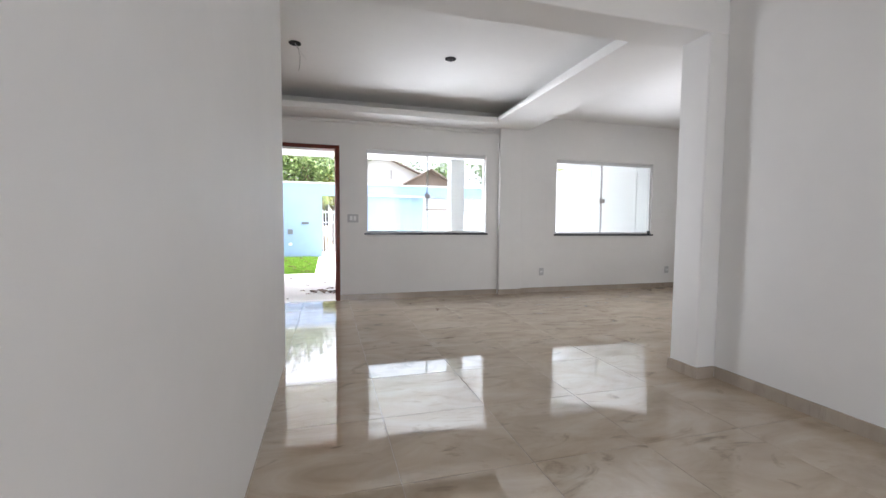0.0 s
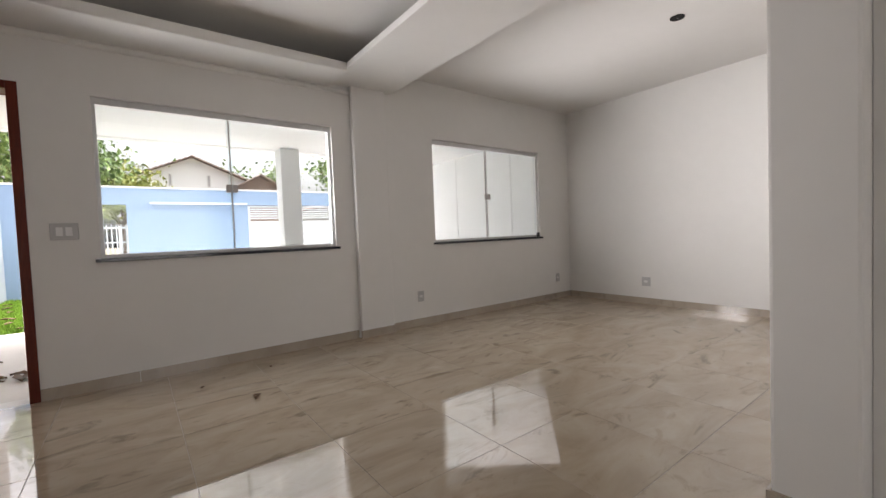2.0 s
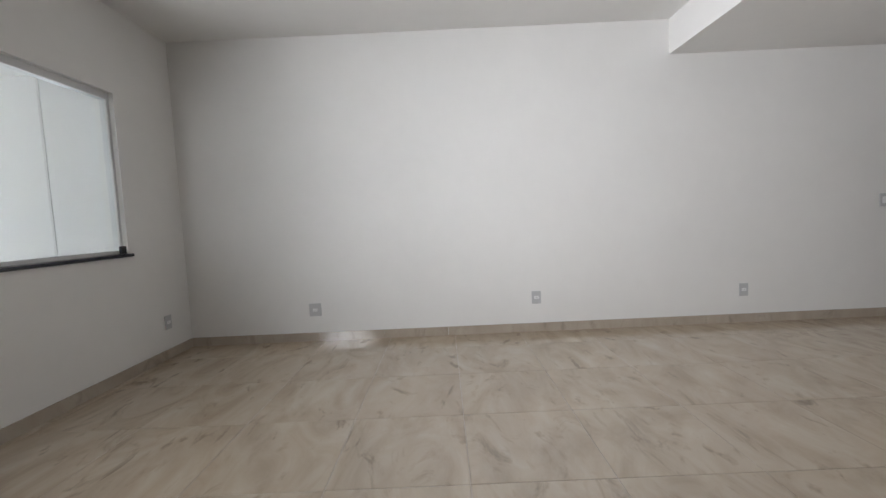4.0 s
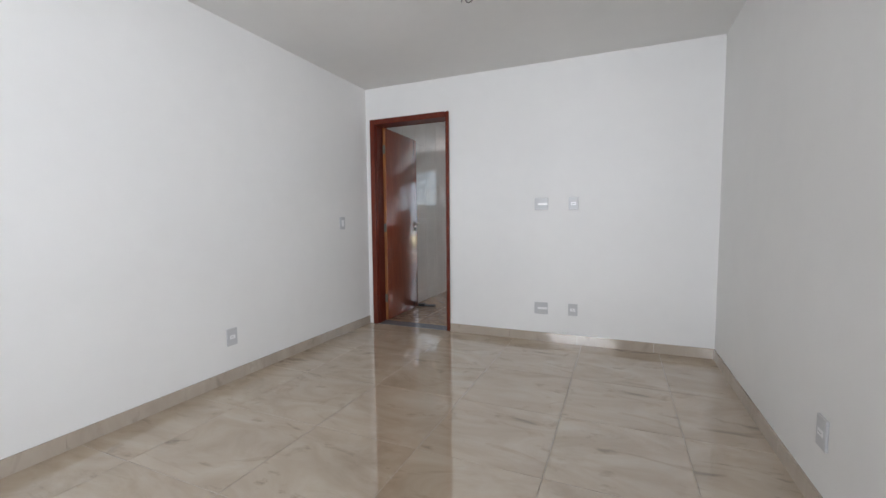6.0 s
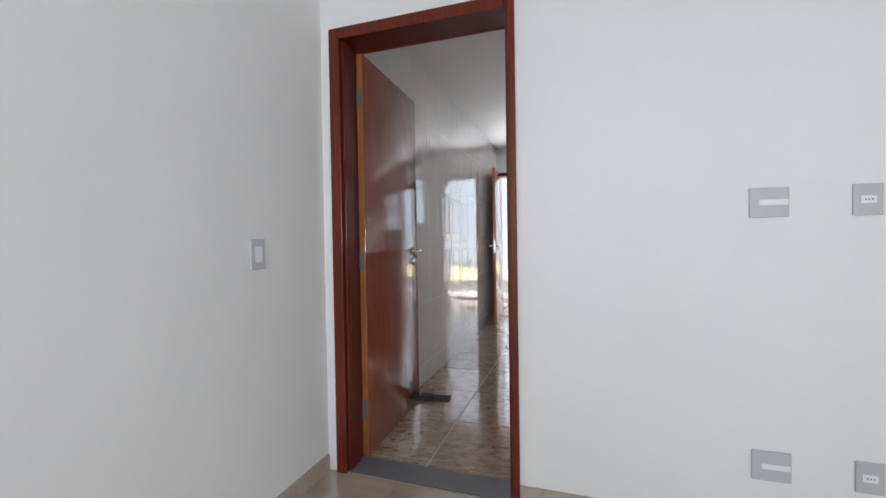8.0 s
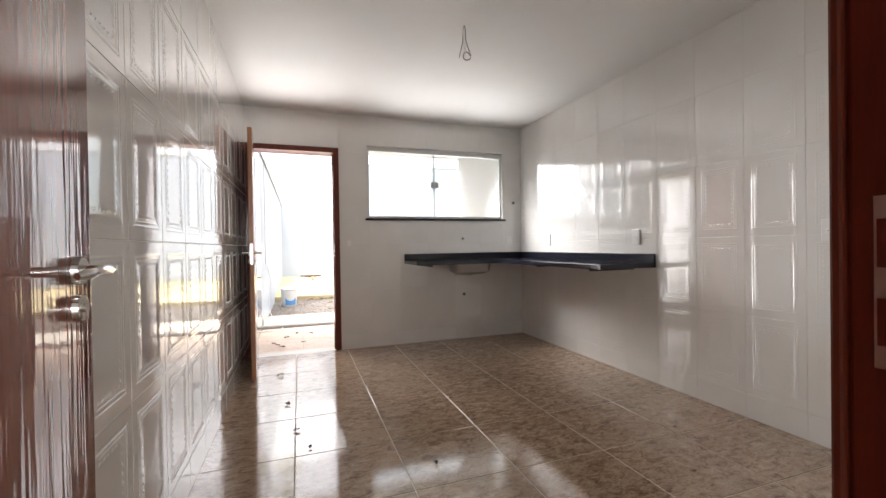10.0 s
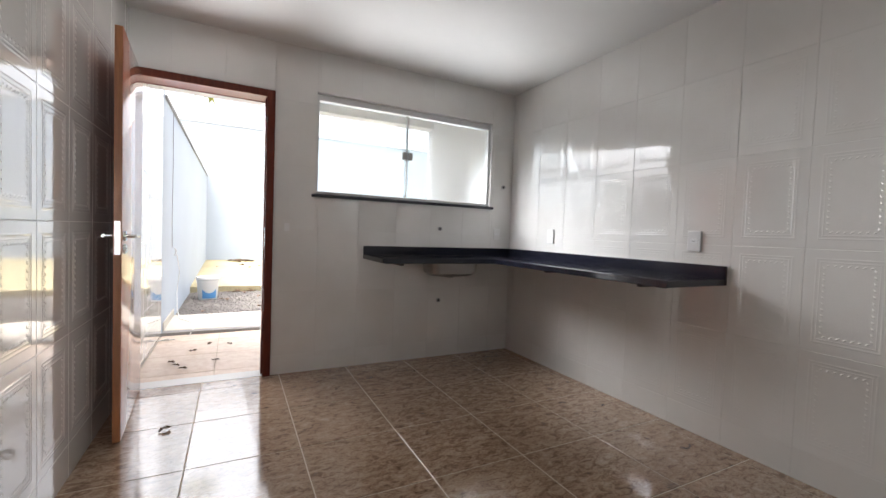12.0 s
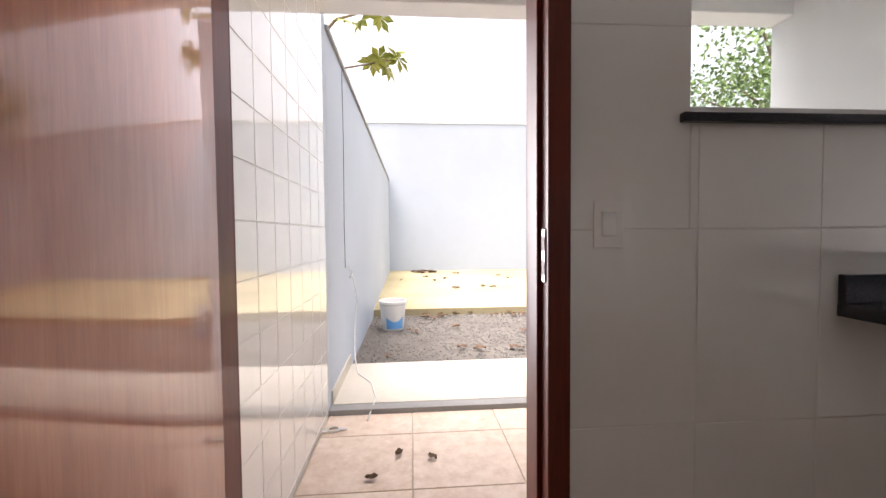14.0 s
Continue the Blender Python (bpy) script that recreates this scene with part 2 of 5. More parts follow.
M_GRAVEL = plain_rough("gravel bed", (0.14, 0.127, 0.112), 0.35, 24.0)
M_SOIL = plain_rough("dry ground", (0.20, 0.17, 0.12), 0.3, 2.0)
M_ROAD = plain_rough("grey road surface", (0.16, 0.15, 0.14), 0.25, 4.0)
M_GRASS = mat("bright green grass", (0.11, 0.28, 0.02), 0.7, spec=0.2)
c = ramp(M_GRASS, noise_tex(M_GRASS, coords(M_GRASS), 5.0, 4), (0.3, (0.10, 0.20, 0.02)), (0.7, (0.21, 0.35, 0.05)))
link(M_GRASS, c, bsdf(M_GRASS).inputs["Base Color"])


def leafmat(name, a, b):
    m = mat(name, a, 0.55, spec=0.3)
    g = node(m, "ShaderNodeNewGeometry")
    link(m, ramp(m, g.outputs["Random Per Island"], (0.1, a), (0.9, b)), bsdf(m).inputs["Base Color"])
    return m


M_LEAF = leafmat("green foliage", (0.07, 0.13, 0.035), (0.21, 0.30, 0.10))
M_LEAFY = leafmat("yellow-green foliage", (0.14, 0.18, 0.03), (0.30, 0.31, 0.07))
M_PALM = leafmat("palm frond green", (0.06, 0.11, 0.02), (0.20, 0.22, 0.06))
M_DEAD = leafmat("dry brown leaf", (0.07, 0.035, 0.015), (0.20, 0.11, 0.05))
M_BARK = plain_rough("grey bark", (0.19, 0.15, 0.11), 0.35, 9.0)
M_ROOF = plain_rough("brown roof tile", (0.33, 0.25, 0.215), 0.3, 9.0)
M_POLE = plain_rough("grey pole concrete", (0.30, 0.27, 0.24), 0.2, 6.0)
M_BUCKET = mat("white bucket plastic", (0.72, 0.72, 0.70), 0.4)
M_LABELB = mat("blue bucket print", (0.10, 0.30, 0.60), 0.4)
# white metal, its base darkened and blued to hold the gates' shade
M_GATE = mat("shaded white gate metal", (0.62, 0.66, 0.69), 0.4)
M_BOXG = mat("weathered dark grey plastic", (0.13, 0.14, 0.15), 0.6)

M_GLASS = mat("clear glass", (0.88, 0.948, 0.962), 0.0)
bsdf(M_GLASS).inputs["Transmission Weight"].default_value = 1.0
bsdf(M_GLASS).inputs["IOR"].default_value = 1.45


# ---- mesh helpers ----
def box(bm, x0, x1, y0, y1, z0, z1, bev=0.0):
    vs = [bm.verts.new((x, y, z)) for x in (x0, x1) for y in (y0, y1) for z in (z0, z1)]
    fs = [bm.faces.new([vs[i] for i in q]) for q in ((0, 1, 3, 2), (4, 6, 7, 5), (0, 4, 5, 1), (2, 3, 7, 6), (0, 2, 6, 4), (1, 5, 7, 3))]
    if bev:
        es = {e for f in fs for e in f.edges}
        bmesh.ops.bevel(bm, geom=list(es), offset=bev, segments=2, affect="EDGES", profile=0.5)
    return bm


def bx(*a, bev=0.0):
    return box(bmesh.new(), *a, bev=bev)


def cyl(bm, p, q, r0, r1=None, n=14, cap=True):
    r1 = r0 if r1 is None else r1
    p, q = Vector(p), Vector(q)
    z = (q - p).normalized()
    x = z.orthogonal().normalized()
    y = z.cross(x)
    rings = []
    for c, r in ((p, r0), (q, r1)):
        rings.append([bm.verts.new(c + x * (r * math.cos(a)) + y * (r * math.sin(a))) for a in (2 * math.pi * i / n for i in range(n))])
    for i in range(n):
        j = (i + 1) % n
        bm.faces.new((rings[0][i], rings[0][j], rings[1][j], rings[1][i]))
    if cap:
        bm.faces.new(rings[0][::-1])
        bm.faces.new(rings[1])
    return bm


def tube(bm, pts, r, n=8):
    pts = [Vector(p) for p in pts]
    rings = []
    for i, p in enumerate(pts):
        d = (pts[min(i + 1, len(pts) - 1)] - pts[max(i - 1, 0)]).normalized()
        x = d.cross(Vector((0.3, 0.2, 0.93))).normalized()
        if x.length < 0.5:
            x = d.orthogonal().normalized()
        y = d.cross(x)
        rr = r[i] if isinstance(r, (list, tuple)) else r
        rings.append([bm.verts.new(p + x * (rr * math.cos(a)) + y * (rr * math.sin(a))) for a in (2 * math.pi * k / n for k in range(n))])
    for a, b in zip(rings, rings[1:]):
        for i in range(n):
            j = (i + 1) % n
            bm.faces.new((a[i], a[j], b[j], b[i]))
    bm.faces.new(rings[0][::-1])
    bm.faces.new(rings[-1])
    return bm


def lathe(bm, prof, n=28, at=(0, 0, 0)):
    o = Vector(at)
    rings = [[bm.verts.new(o + Vector((r * math.cos(a), r * math.sin(a), z))) for a in (2 * math.pi * i / n for i in range(n))] for r, z in prof]
    for a, b in zip(rings, rings[1:]):
        for i in range(n):
            j = (i + 1) % n
            bm.faces.new((a[i], a[j], b[j], b[i]))
    return bm


def obj(name, bm, material, parent=None, label="", smooth=False, fix=True):
    if fix:
        bmesh.ops.recalc_face_normals(bm, faces=bm.faces)
    me = bpy.data.meshes.new(name)
    bm.to_mesh(me)
    bm.free()
    me.materials.append(material)
    if smooth:
        me.polygons.foreach_set("use_smooth", [True] * len(me.polygons))
        me.set_sharp_from_angle(angle=radians(35))
    ob = new(name, me)
    if parent is not None:
        ob.parent = parent
    if label:
        ob["label"] = label
    return ob


def part(name, bm, material, parent, label="", smooth=False):
    return obj(name, bm, material, parent, label, smooth)


def thing(name, label, category, m=None, group="", kind=""):
    e = new(name)
    if m is not None:
        e.matrix_basis = m
    return tagged(e, label, category, group, kind)


def struct(name, bm, material, label, category):
    return tagged(obj(name, bm, material), label, category, kind="structure")


def slab_grid(cuts_a, cuts_z, solid):
    """Filled cells of a wall's face between sorted cuts."""
    return {(i, j) for i in range(len(cuts_a) - 1) for j in range(len(cuts_z) - 1)
            if solid((cuts_a[i] + cuts_a[i + 1]) / 2, (cuts_z[j] + cuts_z[j + 1]) / 2)}


def wall_mesh(axis, d0, d1, a0, a1, z0, z1, holes=()):
    """A wall d0..d1 thick across axis, a0..a1 long, z0..z1 high, with openings (a0, a1, z0, z1) right through it."""
    ca = sorted({a0, a1, *(min(max(h, a0), a1) for o in holes for h in o[:2])})
    cz = sorted({z0, z1, *(min(max(h, z0), z1) for o in holes for h in o[2:])})
    cells = slab_grid(ca, cz, lambda a, z: not any(o[0] < a < o[1] and o[2] < z < o[3] for o in holes))
    bm = bmesh.new()
    at = {}

    def vert(a, d, z):
        p = (d, a, z) if axis == "x" else (a, d, z)
        if p not in at:
            at[p] = bm.verts.new(p)
        return at[p]
    for i, j in cells:
        p, q, r, s = ca[i], ca[i + 1], cz[j], cz[j + 1]
        for d in (d0, d1):
            bm.faces.new([vert(p, d, r), vert(q, d, r), vert(q, d, s), vert(p, d, s)])
        for di, dj, e in ((-1, 0, ((p, r), (p, s))), (1, 0, ((q, r), (q, s))), (0, -1, ((p, r), (q, r))), (0, 1, ((p, s), (q, s)))):
            if (i + di, j + dj) not in cells:
                (a, b), (c2, d2) = e
                bm.faces.new([vert(a, d0, b), vert(c2, d0, d2), vert(c2, d1, d2), vert(a, d1, b)])
    return bm


def wall(name, axis, d0, d1, a0, a1, z0, z1, holes=(), material=None, label="plain white painted wall", category="wall"):
    return struct(name, wall_mesh(axis, d0, d1, a0, a1, z0, z1, holes), material or M_WALL, label, category)

# ---- plan: y grows from the street (living room front wall) through dining and kitchen to the back yard ----
FY0, FY1 = -7.02, -6.87        # front wall, outer and inner face
KY0, KY1 = 0.0, 0.15           # wall between dining and kitchen
BY0, BY1 = 4.435, 4.585        # kitchen back wall
ZL, ZD, ZK = 2.757, 2.455, 2.508  # ceilings of living room, dining end and kitchen
KX = 3.085                     # kitchen side wall
PX0, PX1 = 3.16, 3.43          # partition between dining and hall
HX = 6.38                      # hall wall
W1 = (3.735, 5.525, 0.945, 2.115)
W2 = (0.67, 2.53, 0.93, 2.12)
WK = (1.205, 2.835, 1.40, 2.19)
D1 = (5.895, 6.885, 0.0, 2.135)
D2 = (0.06, 0.934, 0.0, 2.14)
D3 = (0.015, 0.895, 0.0, 2.14)

wall("wall_front", "y", FY0, FY1, -0.15, 7.6, -0.2, 2.95, (W1, W2, D1), label="white painted wall with two windows and entrance door")
wall("wall_side", "x", -0.15, 0.0, FY1, BY0, -0.2, 2.95, label="long plain white painted side wall")
wall("wall_kitchen_door", "y", KY0, KY1 - 0.012, 0.0, PX1, -0.2, 2.95, (D2,), label="white painted wall with brown door and sockets")
wall("wall_partition", "x", PX0, PX1, -3.23, KY0, -0.2, 2.95, label="white painted partition between hall and dining end")
wall("wall_hall", "x", HX, HX + 0.15, -4.35, KY0 + 0.14, -0.2, 2.95, label="plain white painted hall wall")
# the opening is out of view, added to let fill light into the hall
wall("wall_hall_end", "y", 0.0, 0.14, PX1, HX, -0.2, 2.95, ((3.85, 5.95, -0.15, 2.3),), label="unseen hall end wall with an added opening for light")
wall("wall_entry_back", "y", -4.35, -4.2, HX + 0.15, 7.6, -0.2, 2.95)
wall("wall_house_side", "x", 7.6, 7.75, -7.02, 0.14, -0.2, 2.95)
wall("wall_kitchen_back", "y", BY0 + 0.012, BY1, -0.15, KX + 0.15, -0.2, 2.95, (WK, D3), label="kitchen wall with back door and window")
wall("wall_kitchen_side", "x", KX + 0.012, KX + 0.15, KY1, BY0 + 0.012, -0.2, 2.95)
bm = bmesh.new()
pr = [(KX + 0.012, 0.42), (KX + 0.012, KY1 - 0.012), (2.91, KY1 - 0.012), (2.917, KY1)]
lo = [bm.verts.new((x, y, 0.0)) for x, y in pr]
hi = [bm.verts.new((x, y, ZK)) for x, y in pr]
bm.faces.new(lo), bm.faces.new(hi)
for i in range(4):
    bm.faces.new((lo[i], lo[(i + 1) % 4], hi[(i + 1) % 4], hi[i]))
struct("wall_corner_splay", bm, M_GROUTW, "splayed tiled corner of the kitchen", "wall")

# pier at the end of the partition and pilaster on the front wall
struct("pier", bx(PX1 - 0.06, 3.585, -3.465, -3.232, 0.0, 2.37, bev=0.012), M_WALL, "white painted square pier at the partition end", "pillar")
struct("pilaster", bx(3.155, 3.535, FY1 + 0.002, FY1 + 0.065, 0.0, 2.53, bev=0.012), M_WALL, "shallow white pilaster between the windows", "pillar")

# ceilings, beams and the cove ledge
struct("ceiling_living", bx(-0.15, 7.75, FY0, -2.4, ZL, 2.95), M_CEIL, "smooth white living room ceiling", "ceiling")
struct("ceiling_hall", bx(PX1 + 0.002, 7.75, -2.4, 0.14, ZL, 2.95), M_CEIL, "white hall ceiling", "ceiling")
struct("ceiling_dining", bx(0.0, PX0, -2.4, 0.0, ZD, 2.95), M_CEIL, "lower white dining ceiling", "ceiling")
struct("ceiling_kitchen", bx(0.0, KX + 0.012, KY1 - 0.012, BY0 + 0.012, ZK, 2.95), M_CEIL, "white kitchen ceiling", "ceiling")
bm = bx(3.06, 3.74, FY1, -3.52, 2.525, 2.58, bev=0.006)
box(bm, 3.061, 3.52, FY1, -3.52, 2.578, ZL)
struct("beam_along", bm, M_CEIL, "white painted ceiling beam with a cove ledge", "beam")
struct("beam_across", bx(3.43, HX, -3.52, -3.23, 2.36, ZL, bev=0.01), M_CEIL, "white painted beam across the hall end", "beam")
struct("cove_ledge", bx(3.742, 7.6, FY1, -6.42, 2.493, 2.575, bev=0.012), M_CEIL, "white plaster cove ledge with open gap above", "cove")
bm = bmesh.new()
cyl(bm, (3.536, FY1 + 0.002, 2.474), (7.6, FY1 + 0.002, 2.474), 0.026, n=20)
for f in bm.faces:
    f.smooth = True
struct("cove_bead", bm, M_CEIL, "rounded plaster bead under the ledge", "cove")
# unseen slab added over the ceilings to block light leaks
struct("roof", bx(-0.15, 7.75, FY0, BY1, 2.952, 3.10), M_CONC, "unseen flat roof slab added against light leaks", "roof")

# floors (grout beds; tiles follow at the end)
floor_l = struct("floor", bx(0.0, 7.6, FY1, KY0, -0.15, -0.0018), M_GROUT, "polished beige marble-look porcelain tile floor", "floor")
floor_k = struct("floor_kitchen", bx(0.0, KX + 0.012, KY1, BY0 + 0.012, -0.15, -0.002), M_GROUTK, "brown granite-look ceramic tile floor", "floor")
struct("threshold_1", bx(D1[0], D1[1], FY0, FY1, -0.15, -0.001), M_GRANG, "grey granite door sill at the entrance", "door sill")
struct("threshold_2", bx(D2[0], D2[1], KY0, KY1, -0.15, 0.004), M_GRANG, "dark grey granite door sill", "door sill")
struct("threshold_3", bx(D3[0], D3[1], BY0 + 0.012, BY1, -0.15, -0.001), M_GRANG, "grey granite door sill at the back", "door sill")


def baseboard(name, axis, d, side, a0, a1):
    """Porcelain baseboard pieces 0.6 m long with thin joints."""
    bm = bmesh.new()
    a = a0
    while a < a1 - 0.01:
        b = min(a + 0.598, a1)
        p, q = sorted((d, d + side * 0.011))
        z1 = 0.08
        if axis == "x":
            box(bm, p, q, a, b, 0.0, z1)
        else:
            box(bm, a, b, p, q, 0.0, z1)
        a += 0.6
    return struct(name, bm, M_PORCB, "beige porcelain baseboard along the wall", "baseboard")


baseboard("baseboard_1", "y", FY1, 1, 0.011, 3.155)
baseboard("baseboard_2", "y", FY1 + 0.065, 1, 3.145, 3.545)
baseboard("baseboard_3", "y", FY1, 1, 3.545, D1[0] - 0.002)
baseboard("baseboard_4", "x", 0.0, 1, FY1, -0.011)
baseboard("baseboard_5", "y", 0.0, -1, D2[1] + 0.002, PX0)
baseboard("baseboard_6", "x", PX0, -1, -3.23, -0.011)
baseboard("baseboard_7", "x", PX1, 1, -3.22, -0.011)
baseboard("baseboard_8", "x", 3.585, 1, -3.476, -3.222)
baseboard("baseboard_9", "y", -3.465, -1, 3.37, 3.585)
baseboard("baseboard_10", "y", -3.232, 1, PX1 + 0.011, 3.585)
baseboard("baseboard_12", "x", 7.6, -1, FY1, -4.362)


# ---- doors ----
def door(name, m, width, leaf_w, angle, flip, label, panels=False, leaf_wood=M_WOODL, JS=0.045, ST=0.012):
    """Frame of the given outer width in a 0.15 m wall, hinge at local x = 0, leaf swung by angle towards local -y.
    JS, ST: widths of the jamb and of its stop on the lock side."""
    root = thing(name, label, "door", m, kind="structure")
    f = flip
    H, J, T = 2.135, 0.045, 0.15

    def fb(x0, x1, y0, y1, z0, z1, bev=0.004):
        return bx(x0, x1, min(f * y0, f * y1), max(f * y0, f * y1), z0, z1, bev=bev)
    part("jamb", fb(0, J, -0.008, T + 0.008, 0, H), M_WOODD, root)
    part("jamb", fb(width - JS, width, -0.008, T + 0.008, 0, H), M_WOODD, root)
    part("head", fb(J, width - JS, -0.008, T + 0.008, H - J, H), M_WOODD, root)
    part("stop", fb(J, J + 0.012, 0.045, T - 0.01, 0, H - J, 0.002), M_WOODD, root)
    part("stop", fb(width - JS - ST, width - JS, 0.045, T - 0.01, 0, H - J, 0.002), M_WOODD, root)
    for y0, y1 in ((-0.018, -0.008), (T + 0.008, T + 0.018)):
        part("casing", fb(-0.006, J + 0.004, y0, y1, 0, H + 0.004, 0.003), M_WOOD, root)
        part("casing", fb(width - JS - (0.004 if y0 < 0 else -0.012), width + 0.006, y0, y1, 0, H + 0.004, 0.003), M_WOOD, root)
        part("casing", fb(J + 0.004, width - JS - 0.004, y0, y1, H - J - 0.004, H + 0.004, 0.003), M_WOOD, root)
    # strike plate on the lock side
    sp = bmesh.new()
    x = width - JS - 0.0037
    y0, y1 = sorted((f * 0.010, f * 0.034))
    box(sp, x, x + 0.0035, y0, y1, 0.994, 1.122)
    plate_ob = part("strike_plate", sp, M_STEEL, root, "worn steel strike plate")
    # plate is uncut: dark blocks paint the shade of its two holes
    for z0, z1 in ((1.011, 1.046), (1.069, 1.105)):
        y0, y1 = sorted((f * 0.012, f * 0.028))
        part("strike_hole", bx(x - 0.0008, x, y0, y1, z0, z1), M_WOODD, plate_ob, "dark block for the shaded latch hole")
    # leaf
    leaf = part("leaf", fb(0.0, leaf_w, 0.0, 0.035, 0.008, 2.085, 0.003), leaf_wood, root, "glossy varnished solid wood leaf", True)
    leaf.matrix_basis = pose(J, -0.002 * f, 0, 0, 0, -angle * f)
    part("edge", fb(leaf_w - 0.0005, leaf_w + 0.0025, 0.002, 0.033, 0.01, 2.083, 0.0), M_WOODE, leaf, "orange-brown lipped edge")
    part("edge", fb(-0.0025, 0.0005, 0.002, 0.033, 0.01, 2.083, 0.0), M_WOODE, leaf, "orange-brown lipped edge")
    if panels:
        for k in range(5):
            part("board", fb(0.004, leaf_w - 0.004, -0.005, 0.040, 0.012 + 0.415 * k, 0.419 + 0.415 * k, 0.003), leaf_wood, leaf)
    lx = leaf_w - 0.06
    for side in (-1, 1):
        yy = f * (0.0 if side < 0 else 0.035)
        d = side * f
        bm = bmesh.new()
        cyl(bm, (lx, yy, 1.055), (lx, yy + d * 0.010, 1.055), 0.026, 0.024, 24)
        cyl(bm, (lx, yy + d * 0.010, 1.055), (lx, yy + d * 0.045, 1.055), 0.0095, n=14)
        tube(bm, [(lx, yy + d * 0.046, 1.055), (lx - 0.03, yy + d * 0.050, 1.057), (lx - 0.07, yy + d * 0.052, 1.055), (lx - 0.105, yy + d * 0.050, 1.052), (lx - 0.118, yy + d * 0.044, 1.051)],
             [0.010, 0.0085, 0.0075, 0.009, 0.006], 10)
        part("handle", bm, M_CHROME, leaf, "chrome lever handle", True)
        bm = bmesh.new()
        cyl(bm, (lx, yy, 0.988), (lx, yy + d * 0.009, 0.988), 0.025, 0.023, 24)
        cyl(bm, (lx, yy + d * 0.009, 0.988), (lx, yy + d * 0.013, 0.988), 0.008, n=10)
        box(bm, lx - 0.004, lx + 0.004, *sorted((yy + d * 0.013, yy + d * 0.0145)), 0.968, 0.988)
        part("keyhole_rosette", bm, M_CHROME, leaf, "round chrome lock rosette", True)
    y0, y1 = sorted((f * 0.006, f * 0.029))
    bm = bx(leaf_w + 0.0025, leaf_w + 0.0045, y0, y1, 0.962, 1.13)
    box(bm, leaf_w + 0.0045, leaf_w + 0.012, *sorted((f * 0.012, f * 0.023)), 1.042, 1.067)
    part("lock_plate", bm, M_STEEL, leaf, "steel lock faceplate")
    for z in (0.25, 1.02, 1.86):
        bm = bmesh.new()
        cyl(bm, (-0.002, -f * 0.006, z - 0.045), (-0.002, -f * 0.006, z + 0.045), 0.0065, n=10)
        box(bm, -0.0045, -0.0027, *sorted((0.0, f * 0.03)), z - 0.045, z + 0.045)
        for dz in (-0.028, 0.0, 0.028):
            cyl(bm, (-0.0045, f * 0.017, z + dz), (-0.0055, f * 0.017, z + dz), 0.0035, n=8)
        part("hinge", bm, M_HINGE, leaf, "speckled steel hinge")
    return root


door("door_1", pose(D1[1], FY1, 0, 0, 0, 180), D1[1] - D1[0], 0.895, 118, 1, "open red-brown wooden entrance door", True)
door("door_2", pose(D2[0], KY1, 0), D2[1] - D2[0], 0.778, 92, -1, "open glossy red-brown wooden kitchen door", JS=0.034, ST=0.004)
door("door_3", pose(D3[0], BY0, 0), D3[1] - D3[0], 0.788, 86.5, 1, "open glossy orange-brown wooden back door", False, M_WOODB)


# ---- windows ----
def window(name, o, yin, yout, inward, mid, lock_z, label):
    """Two-pane sliding glass window in the opening o = (x0, x1, z0, z1); inward is the side of the room along y."""
    x0, x1, z0, z1 = o
    root = thing(name, label, "window", kind="structure")
    yc = (yin + yout) / 2 + inward * 0.01
    a, b = yc - 0.03, yc + 0.03
    part("top_rail", bx(x0, x1, a, b, z1 - 0.05, z1, bev=0.003), M_ALU, root)
    part("bottom_rail", bx(x0, x1, a, b, z0, z0 + 0.028, bev=0.003), M_ALU, root)
    part("side_rail", bx(x0, x0 + 0.022, a, b, z0 + 0.028, z1 - 0.05, bev=0.002), M_ALU, root)
    part("side_rail", bx(x1 - 0.022, x1, a, b, z0 + 0.028, z1 - 0.05, bev=0.002), M_ALU, root)
    for p, q, dy in ((x0 + 0.018, mid + 0.02, 0.012), (mid - 0.02, x1 - 0.018, -0.012)):
        g = part("pane", bx(p, q, yc + dy - 0.004, yc + dy + 0.004, z0 + 0.02, z1 - 0.04), M_GLASS, root, "clear glass pane")
        g.visible_shadow = False
    part("meeting_seal", bx(mid - 0.004, mid + 0.004, yc - 0.017, yc + 0.017, z0 + 0.028, z1 - 0.05), M_LATCH, root, "thin dark seal strip")
    y0, y1 = sorted((yc + inward * 0.014, yc + inward * 0.034))
    bm = bx(mid - 0.046, mid - 0.006, y0, y1, lock_z - 0.034, lock_z + 0.034, bev=0.004)
    box(bm, mid + 0.006, mid + 0.046, y0, y1, lock_z - 0.034, lock_z + 0.034, bev=0.004)
    box(bm, mid - 0.012, mid + 0.012, y0 + 0.003, y1 - 0.003, lock_z - 0.008, lock_z + 0.008)
    part("latch", bm, M_LATCH, root, "grey metal glass latch")
    y0, y1 = sorted((yin + inward * 0.022, yout - inward * 0.02))
    part("sill", bx(x0 - 0.03, x1 + 0.03, y0 if inward < 0 else yin + 0.001, y1 if inward > 0 else yin - 0.001, z0 - 0.024, z0 - 0.001, bev=0.003), M_GRAN, root, "polished black granite sill")
    part("sill_bed", bx(x0 + 0.001, x1 - 0.001, min(yin, yout) + 0.001, max(yin, yout) - 0.001, z0 - 0.002, z0 + 0.003), M_GRAN, root, "black granite sill")
    return root


window("window_1", W1, FY1, FY0, 1, 4.632, 1.485, "wide two-pane sliding glass window with black sill")
win2 = window("window_2", W2, FY1, FY0, 1, 1.645, 1.48, "two-pane sliding glass window with black sill")
